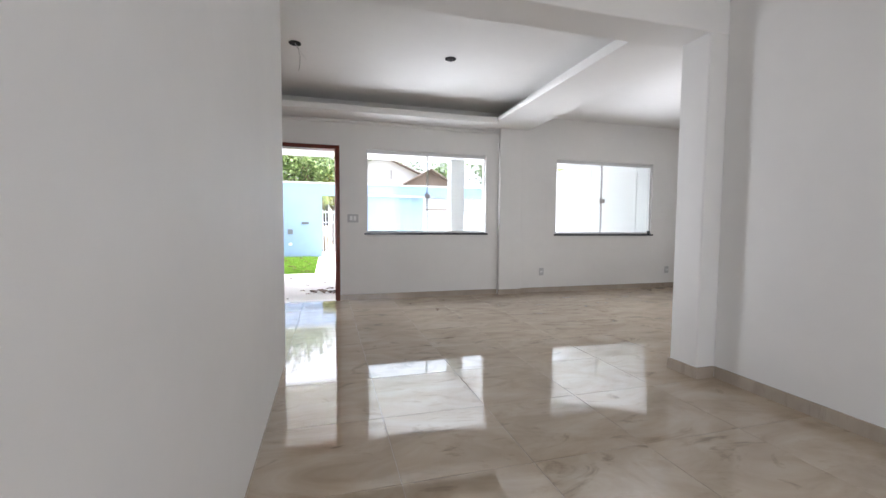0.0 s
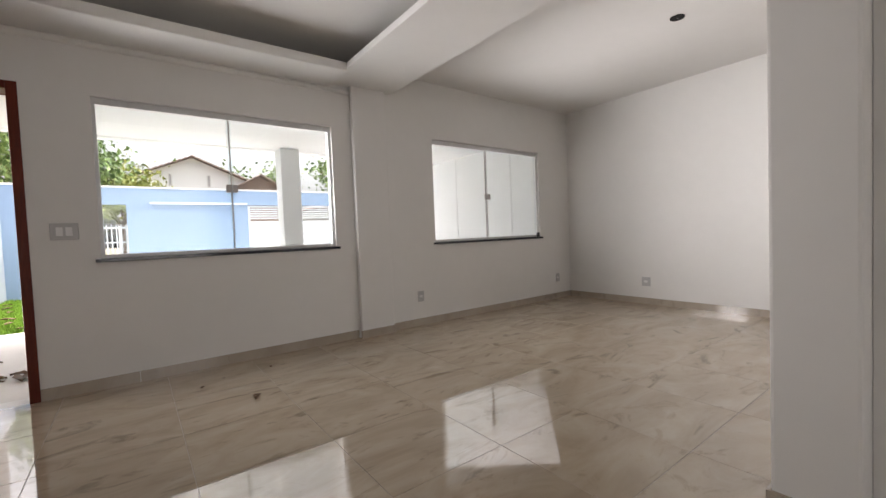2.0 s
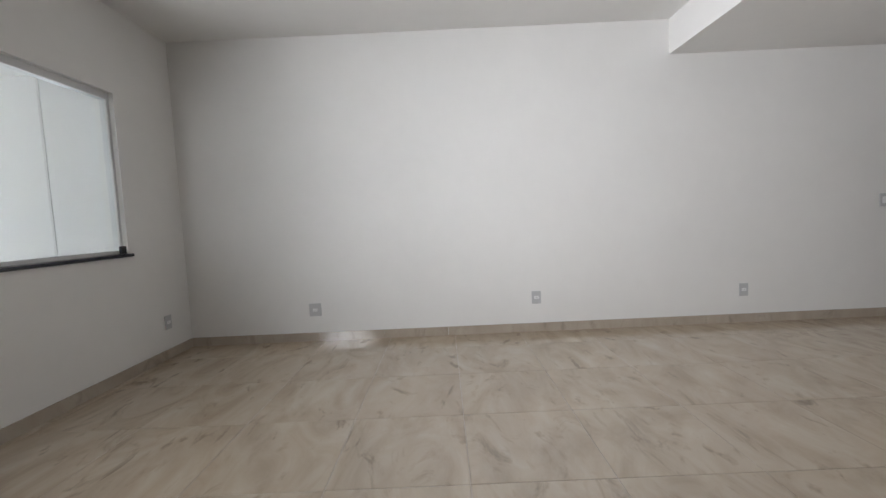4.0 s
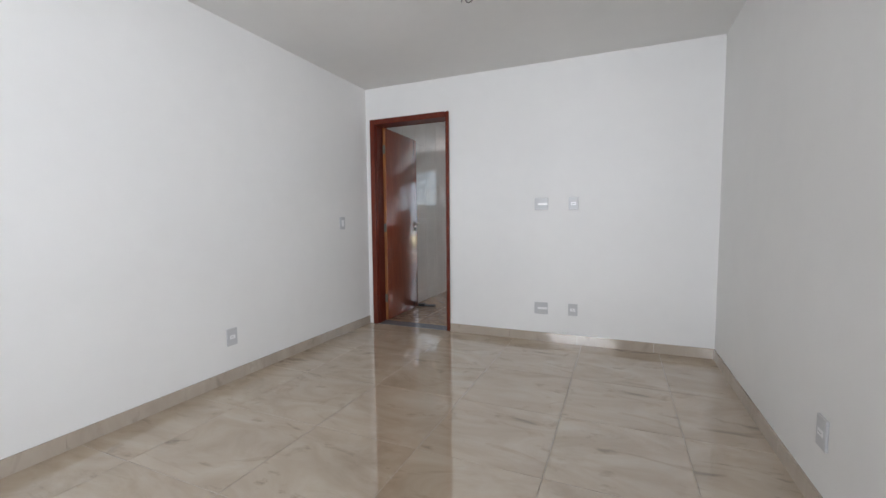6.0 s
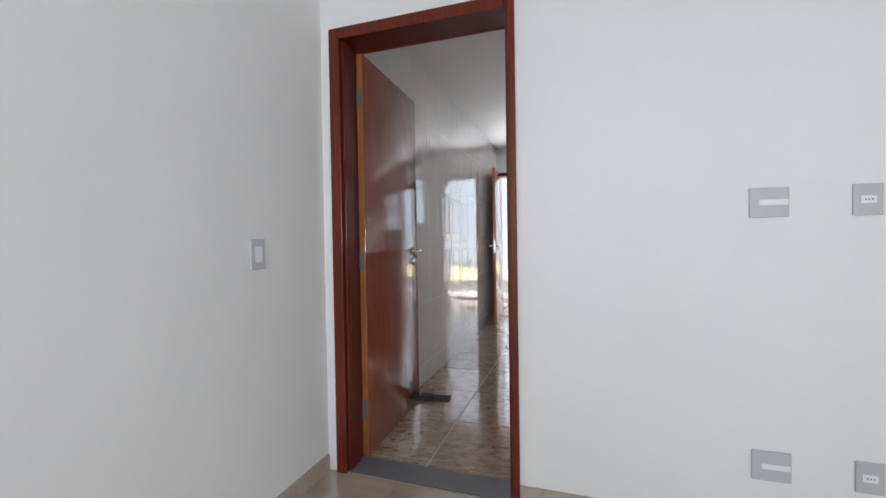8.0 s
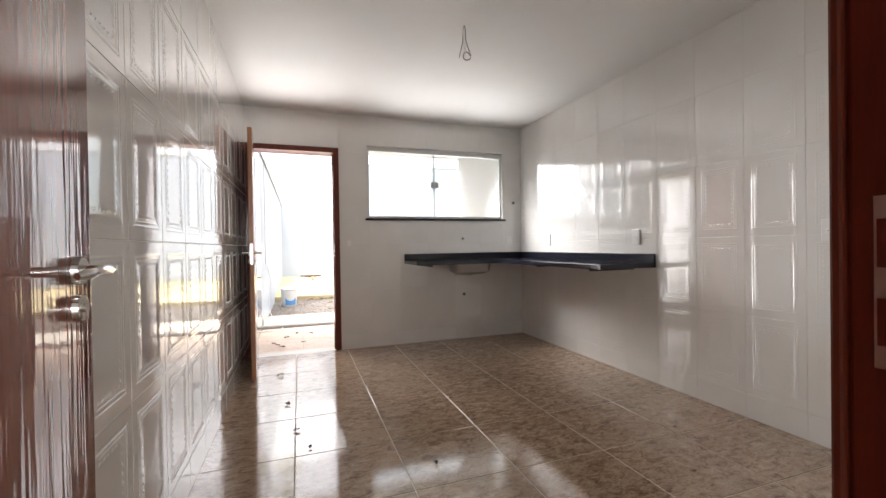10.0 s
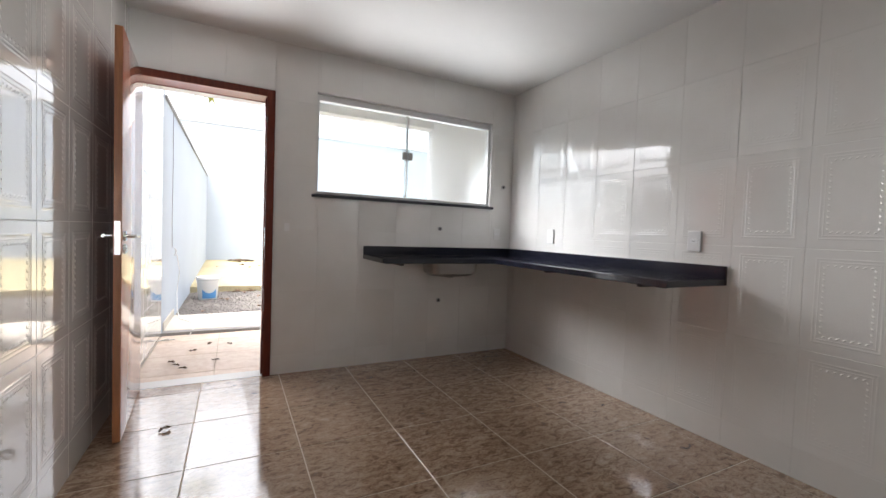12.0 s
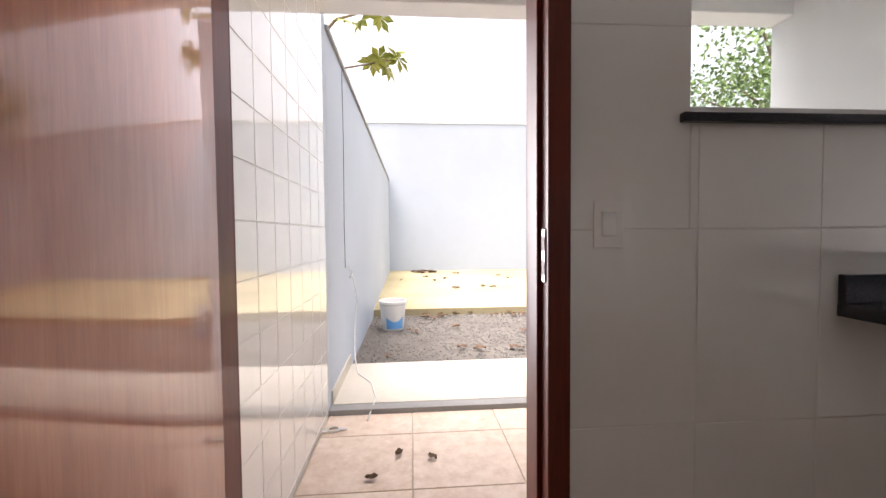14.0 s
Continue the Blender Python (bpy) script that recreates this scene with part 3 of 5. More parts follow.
part("pane_stop", bx(W2[0] + 0.03, W2[0] + 0.075, FY1 - 0.012, FY1 + 0.012, W2[2] + 0.003, W2[2] + 0.06, bev=0.004), M_DARK, win2, "small black rubber pane stop")
window("window_3", WK, BY0, BY1, -1, 1.985, 1.79, "two-pane sliding kitchen window with black sill")


# ---- sockets, switches, ceiling points ----
def plate(name, m, w, h, kind, label, cover=None, deep=0.010):
    """Wall plate on local y = 0 facing local -y."""
    root = thing(name, label, "switch" if name == "light_switch" else "socket", m, "wall plates")
    part("cover", bx(-w / 2, w / 2, -deep, 0.0, -h / 2, h / 2, bev=min(0.003, deep * 0.3)), cover or M_PLATE, root)
    if kind == "switch":
        n = max(1, round(w / 0.075))
        for i in range(n):
            cx = (i - (n - 1) / 2) * 0.05
            part("rocker", bx(cx - 0.018, cx + 0.018, -deep - 0.003, -deep, -0.03, 0.03, bev=0.0015), M_INSERT, root)
    elif kind == "blank":
        part("insert", bx(-0.03, w / 2 - 0.004, -deep - 0.002, -deep, -0.010, 0.010, bev=0.001), M_INSERT, root)
    else:
        part("insert", bx(-0.021, 0.021, -0.012, -0.010, -0.013, 0.013, bev=0.001), M_INSERT, root, "white three-pin insert")
        # black studs paint the shade of the pin holes
        bm = bmesh.new()
        for dx in (-0.009, 0, 0.009):
            cyl(bm, (dx, -0.0118, 0.0), (dx, -0.0124, 0.0), 0.0024, n=8)
        part("pin_hole", bm, M_HOLE, root)
    return root


def on_front(x, z):
    return pose(x, FY1, z, 0, 0, 180)


def on_side(y, z):
    return pose(0.0, y, z, 0, 0, 90)


def on_ydin(x, z):
    return pose(x, 0.0, z)


plate("light_switch", on_front(5.711, 1.148), 0.15, 0.115, "switch", "white double light switch beside the entrance door")
plate("wall_socket", on_front(2.77, 0.331), 0.078, 0.118, "socket", "white wall socket below the window")
plate("wall_socket", on_front(0.315, 0.31), 0.078, 0.118, "socket", "white wall socket near the room corner")
plate("wall_socket", on_side(-5.70, 0.295), 0.11, 0.118, "socket", "wide white wall socket above the baseboard")
plate("wall_socket", on_side(-3.643, 0.321), 0.085, 0.118, "socket", "white wall socket above the baseboard")
plate("wall_socket", on_side(-1.722, 0.308), 0.08, 0.118, "socket", "white wall socket above the baseboard")
plate("light_switch", on_side(-0.452, 1.077), 0.075, 0.118, "switch", "white light switch beside the kitchen door")
plate("wall_socket", on_ydin(1.818, 1.235), 0.118, 0.105, "blank", "wide white blank plate at television height")
plate("wall_socket", on_ydin(2.091, 1.233), 0.08, 0.105, "socket", "white wall socket at television height")
plate("wall_socket", on_ydin(1.823, 0.302), 0.118, 0.105, "blank", "wide white blank plate above the baseboard")
plate("wall_socket", on_ydin(2.097, 0.305), 0.078, 0.105, "socket", "white wall socket above the baseboard")
plate("wall_socket", pose(PX0, -1.835, 0.315, 0, 0, -90), 0.078, 0.118, "socket", "white wall socket on the partition")
for y in (3.836, 2.591, 1.293):
    plate("wall_socket", pose(KX - 0.003, y, 1.137, 0, 0, -90), 0.08, 0.12, "socket", "white wall socket on the glossy tiles", M_PLATEW)
plate("wall_socket", pose(2.924, BY0 - 0.003, 1.14), 0.072, 0.11, "blank", "white wall plate on the tiles above the counter", M_PLATEW, 0.005)
plate("light_switch", pose(1.0, BY0 - 0.0, 1.134), 0.075, 0.115, "switch", "white light switch beside the back door", M_WTILE, 0.003)
for hx in (1.235, 1.285):
    hole = thing("filled_hole", "small filled hole in the white wall tile", "wall patch", pose(hx, BY0, 0.75))
    part("filler", cyl(bmesh.new(), (0, 0, 0), (0, -0.0015, 0), 0.011, n=12), M_GROUTW, hole)


def pipe_stub(m, label):
    root = thing("pipe_outlet", label, "pipe", m, "pipe outlets")
    bm = lathe(bmesh.new(), [(0.010, -0.004), (0.012, 0.010), (0.019, 0.010), (0.020, 0.0)], 18)
    part("collar", bm, M_PLATEG, root, "grey plastic collar", True)
    # black plug paints the shade inside the pipe
    bm = bmesh.new()
    cyl(bm, (0, 0, -0.002), (0, 0, 0.004), 0.0115, n=16)
    part("bore", bm, M_HOLE, root)


pipe_stub(pose(2.306, BY0, 1.17, 90), "capped water outlet above the counter")
pipe_stub(pose(2.312, BY0 - 0.003, 0.52, 90), "open drain outlet below the sink")
pipe_stub(pose(2.98, BY0 - 0.003, 1.60, 90), "small pipe outlet beside the window")


def ceiling_hole(x, y, z, label, wires):
    root = thing("ceiling_point", label, "light fitting", pose(x, y, z), "ceiling points")
    bm = lathe(bmesh.new(), [(0.056, 0.002), (0.056, -0.006), (0.048, -0.008), (0.046, 0.0)], 24)
    part("rim", bm, M_HOLE, root, "dark rim", True)
    # no recess is cut: a black disc paints the box's shaded inside
    bm = bmesh.new()
    cyl(bm, (0, 0, -0.0025), (0, 0, -0.0045), 0.046, n=24)
    part("opening", bm, M_HOLE, root, "black disc for the shaded inside of the box")
    for i, pts in enumerate(wires):
        part("wire", tube(bmesh.new(), pts, 0.0022, 6), M_WIREW if i % 2 else M_WIRE, root, "loose hanging wire", True)
    return root


ceiling_hole(4.832, -5.119, ZL, "empty round ceiling box with a bit of wire", [[(-0.02, 0, -0.003), (-0.015, 0.0, -0.025), (0.0, 0, -0.032), (0.018, 0, -0.022), (0.022, 0, -0.004)]])
ceiling_hole(6.335, -5.19, ZL, "empty round ceiling box with hanging wires", [[(0.0, 0, -0.003), (-0.03, 0.01, -0.05), (-0.045, 0, -0.13), (-0.04, 0, -0.2), (-0.03, 0, -0.25)], [(0, 0.01, -0.003), (-0.04, 0, -0.06), (-0.07, 0.01, -0.11), (-0.10, 0, -0.14)]])
ceiling_hole(1.60, -4.584, ZL, "empty round ceiling box", [[(-0.02, 0, -0.003), (0, 0, -0.012), (0.02, 0, -0.003)]])


def hanging_wires(x, y, z, drop, label):
    root = thing("hanging_wires", label, "wires", pose(x, y, z), "ceiling points")
    part("box_cover", lathe(bmesh.new(), [(0.0, -0.002), (0.03, -0.003), (0.034, 0.0)], 20), M_CEIL, root, "", True)
    for i in range(4):
        a = i * 1.7
        pts = [(0.004 * math.cos(a), 0.004 * math.sin(a), -0.002)]
        for k in range(1, 9):
            s = k / 8
            r = 0.010 + 0.030 * max(0, s - 0.45) * (1 + 0.4 * i)
            pts.append((r * math.cos(a + 1.2 * s), r * math.sin(a + 1.2 * s), -drop * s + (0.02 * i * max(0, s - 0.7))))
        part("wire", tube(bmesh.new(), pts, 0.0028, 6), M_WIRE if i % 2 else M_WIREW, root, "", True)
    ring = [(0.018 + 0.026 * math.cos(a), 0.006 * math.sin(2 * a), -drop + 0.018 + 0.026 * math.sin(a)) for a in (2 * math.pi * k / 16 for k in range(16))]
    part("wire_loop", tube(bmesh.new(), ring, 0.0034, 6), M_WIRE, root, "dark wire loop", True)


hanging_wires(1.682, -1.565, ZD, 0.19, "bundle of bare wires hanging from the dining ceiling")
hanging_wires(1.521, 2.418, ZK, 0.212, "bundle of bare wires hanging from the kitchen ceiling")

# ---- kitchen counter ----
ctr = thing("kitchen_counter", "L-shaped polished black granite counter fixed to the wall", "counter")
zt, zb = 0.93, 0.897
SX0, SX1, SY0, SY1 = 2.06, 2.49, 4.02, 4.31   # sink opening
bm = bmesh.new()
xs = [1.60, SX0, SX1, 2.575, KX - 0.003]
ys = [2.40, 3.925, SY0, SY1, BY0 - 0.003]
cells = set()
for i in range(4):
    for j in range(4):
        mx, my = (xs[i] + xs[i + 1]) / 2, (ys[j] + ys[j + 1]) / 2
        if (mx > 2.575 or my > 3.925) and not (SX0 < mx < SX1 and SY0 < my < SY1):
            cells.add((i, j))
vv = {}


def cv(x, y, z):
    if (x, y, z) not in vv:
        vv[(x, y, z)] = bm.verts.new((x, y, z))
    return vv[(x, y, z)]


for i, j in cells:
    p, q, r, s = xs[i], xs[i + 1], ys[j], ys[j + 1]
    for z in (zt, zb):
        bm.faces.new([cv(p, r, z), cv(q, r, z), cv(q, s, z), cv(p, s, z)])
    for di, dj, e in ((-1, 0, ((p, r), (p, s))), (1, 0, ((q, r), (q, s))), (0, -1, ((p, r), (q, r))), (0, 1, ((p, s), (q, s)))):
        if (i + di, j + dj) not in cells:
            (a, b), (c2, d2) = e
            bm.faces.new([cv(a, b, zt), cv(c2, d2, zt), cv(c2, d2, zb), cv(a, b, zb)])
part("worktop", bm, M_GRAN, ctr)
part("splashback", bx(1.60, KX - 0.025, BY0 - 0.025, BY0 - 0.003, zt + 0.0005, 1.003, bev=0.002), M_GRAN, ctr)
part("splashback", bx(KX - 0.025, KX - 0.003, 2.40, BY0 - 0.003, zt + 0.0005, 1.003, bev=0.002), M_GRAN, ctr)
part("front_edge", bx(1.612, 2.575, 3.925 - 0.012, 3.925, 0.893, zt + 0.004, bev=0.004), M_GRAN, ctr)
part("front_edge", bx(2.575 - 0.012, 2.575, 2.40, 3.913, 0.893, zt + 0.004, bev=0.004), M_GRAN, ctr)
for x, y in ((1.78, 4.0), (2.65, 2.62), (2.66, 3.4)):
    bm = bx(x - 0.015, x + 0.015, y, y + 0.4 if x < 2 else y + 0.03, 0.872, 0.896)
    if x > 2:
        bm.free()
        bm = bx(x, x + 0.42, y - 0.015, y + 0.015, 0.872, 0.896)
    part("bracket", bm, M_DARK, ctr, "dark steel bracket under the stone")
sink = thing("kitchen_sink", "brushed steel undermount sink bowl in the granite", "sink")
bm = bmesh.new()


def rrect(x0, x1, y0, y1, r, z, n=6):
    out = []
    for cx, cy, a0 in ((x1 - r, y1 - r, 0), (x0 + r, y1 - r, 90), (x0 + r, y0 + r, 180), (x1 - r, y0 + r, 270)):
        for k in range(n + 1):
            a = radians(a0 + 90 * k / n)
            out.append((cx + r * math.cos(a), cy + r * math.sin(a), z))
    return out


prev = None
for ins, z, r in ((-0.012, 0.896, 0.05), (0.0, 0.896, 0.06), (0.006, 0.86, 0.06), (0.014, 0.80, 0.07), (0.045, 0.777, 0.08), (0.10, 0.770, 0.05)):
    ring = [bm.verts.new(p) for p in rrect(SX0 + ins, SX1 - ins, SY0 + ins, SY1 - ins, r, z)]
    if prev:
        for i in range(len(ring)):
            j = (i + 1) % len(ring)
            bm.faces.new((prev[i], prev[j], ring[j], ring[i]))
    prev = ring
bm.faces.new(prev)
part("bowl", bm, M_SINK, sink, "", True)
bm = bmesh.new()
cyl(bm, ((SX0 + SX1) / 2, 4.165, 0.760), ((SX0 + SX1) / 2, 4.165, 0.7695), 0.036, 0.045, 20)
part("drain", bm, M_PLATEG, sink, "grey drain fitting", True)

# ---- front porch, garden and street ----
struct("ground", bx(-400, 400, -400, 400, -0.6, -0.16), M_SOIL, "dry earth ground reaching the horizon", "ground")
struct("porch_floor", bx(-0.1, 7.6, -10.5, FY0, -0.159, -0.03), M_PORCH, "pale smooth porch floor", "porch floor")
struct("driveway", bx(-0.1, 6.33, -15.55, -10.502, -0.159, -0.045), M_PORCH, "pale paved driveway", "pavement")
struct("porch_ceiling", bx(-0.25, 7.75, -10.4, FY0 - 0.002, 2.568, 2.80), M_EXTW, "white porch ceiling", "ceiling")
struct("porch_beam", bx(-0.25, 7.75, -10.62, -10.402, 2.555, 2.95, bev=0.01), M_EXTW, "white beam along the porch edge", "beam")
struct("porch_column", bx(2.97, 3.29, -10.47, -10.15, -0.03, 2.566, bev=0.012), M_EXTW, "white square porch column", "pillar")
wall("wall_porch_side", "x", 7.6, 7.75, -10.75, FY0 - 0.002, -0.16, 2.553, material=M_EXTW, label="white painted porch side wall")
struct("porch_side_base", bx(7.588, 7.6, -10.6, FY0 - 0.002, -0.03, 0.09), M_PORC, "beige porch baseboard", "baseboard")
struct("garden_wall_side", bx(7.55, 7.75, -15.6, -10.752, -0.16, 2.52), M_BLUE, "pale blue garden side wall", "wall")
struct("garden_wall_cap", bx(7.53, 7.77, -15.6, -10.752, 2.521, 2.56, bev=0.006), M_EXTW, "white wall coping", "wall")
struct("garden_pillar", bx(7.49, 7.549, -13.06, -12.94, -0.16, 2.52, bev=0.006), M_BLUE, "pale blue wall rib", "pillar")
wall("wall_carport_side", "x", -0.25, -0.1, -15.6, FY0 - 0.002, -0.16, 2.566, material=M_EXTW, label="white painted carport side wall")
for i, y in enumerate((-8.15, -9.68)):
    struct("carport_joint_%d" % (i + 1), bx(-0.1, -0.094, y - 0.012, y + 0.012, -0.03, 2.566), M_ALU, "thin vertical joint strip", "trim")
PG = (5.42, 6.22, -0.16, 2.04)
GG = (0.22, 2.70, -0.16, 2.05)
wall("garden_wall_front", "y", -15.75, -15.6, -0.25, 7.75, -0.16, 2.44, (PG, GG), M_BLUEF, "pale blue street wall with gate openings")
struct("street_wall_cap", bx(-0.27, 7.77, -15.77, -15.58, 2.441, 2.48, bev=0.006), M_EXTW, "white wall coping", "wall")
struct("gate_rail", bx(2.72, 4.95, -15.6, -15.52, 2.05, 2.10, bev=0.004), M_GATE, "white sliding gate rail on the wall", "gate rail")
for x0, w, z0, h, mc, lab in ((7.16, 0.16, 0.72, 0.17, M_BOXG, "small dark grey utility box on the blue wall"), (6.64, 0.24, 1.06, 0.08, M_BOXG, "flat dark grey letter box on the blue wall"), (7.19, 0.10, 0.35, 0.08, M_INSERT, "small white cover on the blue wall")):
    r = thing("meter_box", lab, "utility box", pose(x0, -15.6, z0), "utility boxes")
    part("case", bx(0, w, 0, 0.03, 0, h, bev=0.004), mc, r)
    part("lid", bx(0.012, w - 0.012, 0.03, 0.036, 0.012, h - 0.012, bev=0.002), mc, r)

gate = thing("garage_gate", "white metal sliding garage gate with louvred top", "gate", pose(0, -15.68, 0))
for x0, x1 in ((0.23, 1.46), (1.46, 2.69)):
    part("stile", bx(x0, x0 + 0.06, -0.03, 0.03, -0.04, 2.03, bev=0.004), M_GATE, gate)
    part("stile", bx(x1 - 0.06, x1, -0.03, 0.03, -0.04, 2.03, bev=0.004), M_GATE, gate)
    part("top_rail", bx(x0 + 0.06, x1 - 0.06, -0.03, 0.03, 1.99, 2.03), M_GATE, gate)
    for k in range(5):
        z = 1.66 + 0.065 * k
        bm = bx(x0 + 0.06, x1 - 0.06, -0.018, 0.018, z, z + 0.036)
        part("louvre", bm, M_GATE, gate)
    for k in range(8):
        z = 0.0 + 0.2 * k
        part("board", bx(x0 + 0.06, x1 - 0.06, -0.015, 0.015, z, z + 0.192, bev=0.006), M_GATE, gate)
pg = thing("pedestrian_gate", "white metal bar gate in the street wall", "gate", pose(5.42, -15.68, -0.04))
part("top_bar", bx(0.02, 0.78, -0.015, 0.015, 1.50, 1.54), M_GATE, pg)
part("middle_bar", bx(0.02, 0.78, -0.015, 0.015, 1.15, 1.18), M_GATE, pg)
part("bottom_bar", bx(0.02, 0.78, -0.015, 0.015, 0.10, 0.14), M_GATE, pg)
for k in range(9):
    x = 0.03 + 0.0925 * k
    part("bar", bx(x - 0.011, x + 0.011, -0.011, 0.011, 0.06, 1.60), M_GATE, pg)

# lawn: soil bed and blades
lawn = struct("lawn_bed", bx(6.34, 7.548, -15.598, -10.6, -0.159, -0.06), M_GRASS, "bed of the small lawn", "lawn")
rng = np.random.RandomState(4)
NB = 14000
px, py = rng.uniform(6.34, 7.54, NB), rng.uniform(-15.59, -10.6, NB)
ang, hh = rng.uniform(0, 6.28, NB), rng.uniform(0.03, 0.075, NB)
lean = rng.uniform(-0.03, 0.03, (NB, 2))
V = np.zeros((NB, 3, 3))
w = 0.006
V[:, 0] = np.stack([px - w * np.cos(ang), py - w * np.sin(ang), np.full(NB, -0.062)], 1)
V[:, 1] = np.stack([px + w * np.cos(ang), py + w * np.sin(ang), np.full(NB, -0.062)], 1)
V[:, 2] = np.stack([px + lean[:, 0], py + lean[:, 1], -0.062 + hh], 1)
me = bpy.data.meshes.new("grass")
me.from_pydata(V.reshape(-1, 3).tolist(), [], np.arange(NB * 3).reshape(-1, 3).tolist())
me.materials.append(M_GRASS)
tagged(new("grass", me), "bright green short lawn grass", "grass", kind="stuff")

struct("road", bx(-60, 60, -24.5, -17.2, -0.158, -0.10), M_ROAD, "grey street surface", "road")
struct("pavement", bx(-60, 60, -17.2, -15.76, -0.158, -0.03), M_CONC, "pale concrete pavement", "pavement")


def leaf_quads(count, spot, size, seed, fold=0.25):
    """Folded leaf blades at the places that spot(rng) gives."""
    r = np.random.RandomState(seed)
    vs, fs = [], []
    for _ in range(count):
        p = np.array(spot(r))
        d = r.normal(size=3)
        d /= np.linalg.norm(d)
        s = np.cross(d, r.normal(size=3))
        s /= np.linalg.norm(s)
        up = np.cross(d, s)
        L = size * r.uniform(0.6, 1.3)
        i = len(vs)
        vs += [p, p + d * L * 0.5 + s * L * 0.3 + up * L * fold * 0.4, p + d * L, p + d * L * 0.5 - s * L * 0.3 + up * L * fold * 0.4]
        fs += [(i, i + 1, i + 2), (i, i + 2, i + 3)]
    me = bpy.data.meshes.new("leaves")
    me.from_pydata([tuple(map(float, q)) for q in vs], [], fs)
    return me


def tree(x, y, height, spread, label, leafm, seed, count=2600, size=0.22, base=-0.16):
    root = thing("tree", label, "tree", pose(x, y, base))
    r = np.random.RandomState(seed)
    bm = bmesh.new()
    fork = height * 0.45
    tube(bm, [(0, 0, 0), (0.05, 0.03, fork * 0.5), (0.0, 0.1, fork)], [0.16 * height / 6, 0.12 * height / 6, 0.10 * height / 6], 10)
    tips = []
    for k in range(9):
        a = k * 2.4 + r.uniform(-0.4, 0.4)
        rad = spread * r.uniform(0.45, 0.95)
        tip = (rad * math.cos(a), rad * math.sin(a), height * r.uniform(0.62, 0.98))
        tube(bm, [(0, 0.1, fork * r.uniform(0.8, 1.0)), (tip[0] * 0.45, tip[1] * 0.45, fork + (tip[2] - fork) * 0.6), tip], [0.055 * height / 6, 0.035 * height / 6, 0.01], 6)
        tips.append(tip)
        tips.append((tip[0] * 0.55, tip[1] * 0.55, fork + (tip[2] - fork) * 0.75))
    part("trunk", bm, M_BARK, root, "", True)

    def spot(q):
        t = tips[q.randint(len(tips))]
        g = q.normal(size=3) * spread * 0.24
        return (t[0] + g[0], t[1] + g[1], t[2] + g[2] * 0.75)
    me = leaf_quads(count, spot, size, seed + 1)
    me.materials.append(leafm)
    cr = new("crown", me)
    cr.parent = root
    return root


def palm(x, y, height, seed, label):
    root = thing("palm_tree", label, "tree", pose(x, y, -0.16))
    r = np.random.RandomState(seed)
    part("trunk", tube(bmesh.new(), [(0, 0, 0), (0.06, 0, height * 0.5), (0.02, 0.03, height)], [0.14, 0.10, 0.08], 10), M_BARK, root, "", True)
    for k in range(13):
        a = k * 2.4 + r.uniform(-0.2, 0.2)
        up = r.uniform(0.2, 1.1)
        L = r.uniform(1.5, 2.1)
        bm = bmesh.new()
        pts = []
        for s in np.linspace(0, 1, 9):
            rad = L * s * math.cos(up * (1 - 0.3 * s))
            z = height + L * s * math.sin(up) - 1.2 * s * s
            pts.append(Vector((rad * math.cos(a), rad * math.sin(a), z)))
        side = Vector((-math.sin(a), math.cos(a), 0))
        tube(bm, pts, 0.012, 5)
        for i in range(1, 9):
            for j in range(3):
                p = pts[i - 1].lerp(pts[i], j / 3)
                for sg in (-1, 1):
                    ln = 0.5 * math.sin(math.pi * min(0.95, (i + j / 3) / 9.5)) + 0.12
                    d = (pts[i] - pts[i - 1]).normalized()
                    tip = p + side * sg * ln * 0.8 + d * ln * 0.5 + Vector((0, 0, -0.28 * ln))
                    q = p + d * 0.035
                    bm.faces.new([bm.verts.new(p), bm.verts.new(tip), bm.verts.new(q)])
        part("frond", bm, M_PALM, root)
    return root


tree(9.6, -22.5, 6.2, 2.4, "leafy green street tree behind the wall", M_LEAF, 11, 3600)
tree(7.4, -24.5, 6.5, 2.3, "leafy green tree across the street", M_LEAF, 15, 3600)
tree(11.8, -19.5, 5.6, 2.0, "leafy green tree behind the garden wall", M_LEAF, 19, 2600)
tree(5.6, -27.0, 5.2, 1.9, "yellow-green tree beside the white house", M_LEAFY, 23, 2400)
tree(-4.6, -25.0, 5.6, 1.8, "sparse green tree beside the houses", M_LEAF, 27, 1900)
tree(-3.0, -36.0, 6.6, 2.6, "dark green tree behind the houses", M_LEAF, 31, 2600, 0.3)
tree(-7.5, -23.0, 4.6, 1.7, "yellow-green tree across the street", M_LEAFY, 35, 1800)
palm(6.25, -19.6, 2.3, 3, "palm with drooping fronds beside the street")
palm(8.3, -23.0, 4.2, 5, "palm with arching fronds across the street")

pole = thing("utility_pole", "weathered concrete utility pole with cables", "pole", pose(8.55, -19.3, -0.16))
part("shaft", tube(bmesh.new(), [(0, 0, 0), (0, 0, 4), (0, 0, 8.5)], [0.17, 0.15, 0.11], 12), M_POLE, pole, "", True)
part("crossarm", bx(-0.9, 0.9, -0.05, 0.05, 7.6, 7.72), M_POLE, pole)
for k, (dx, z) in enumerate(((-0.7, 7.75), (0.7, 7.75), (0.0, 6.4))):
    pts = [(dx - 40 * s, -0.15, z - 1.6 * 4 * s * (1 - s)) for s in [i / 24 for i in range(25)]]
    part("cable", tube(bmesh.new(), pts, 0.012, 5), M_WIRE, pole, "thin sagging cable")


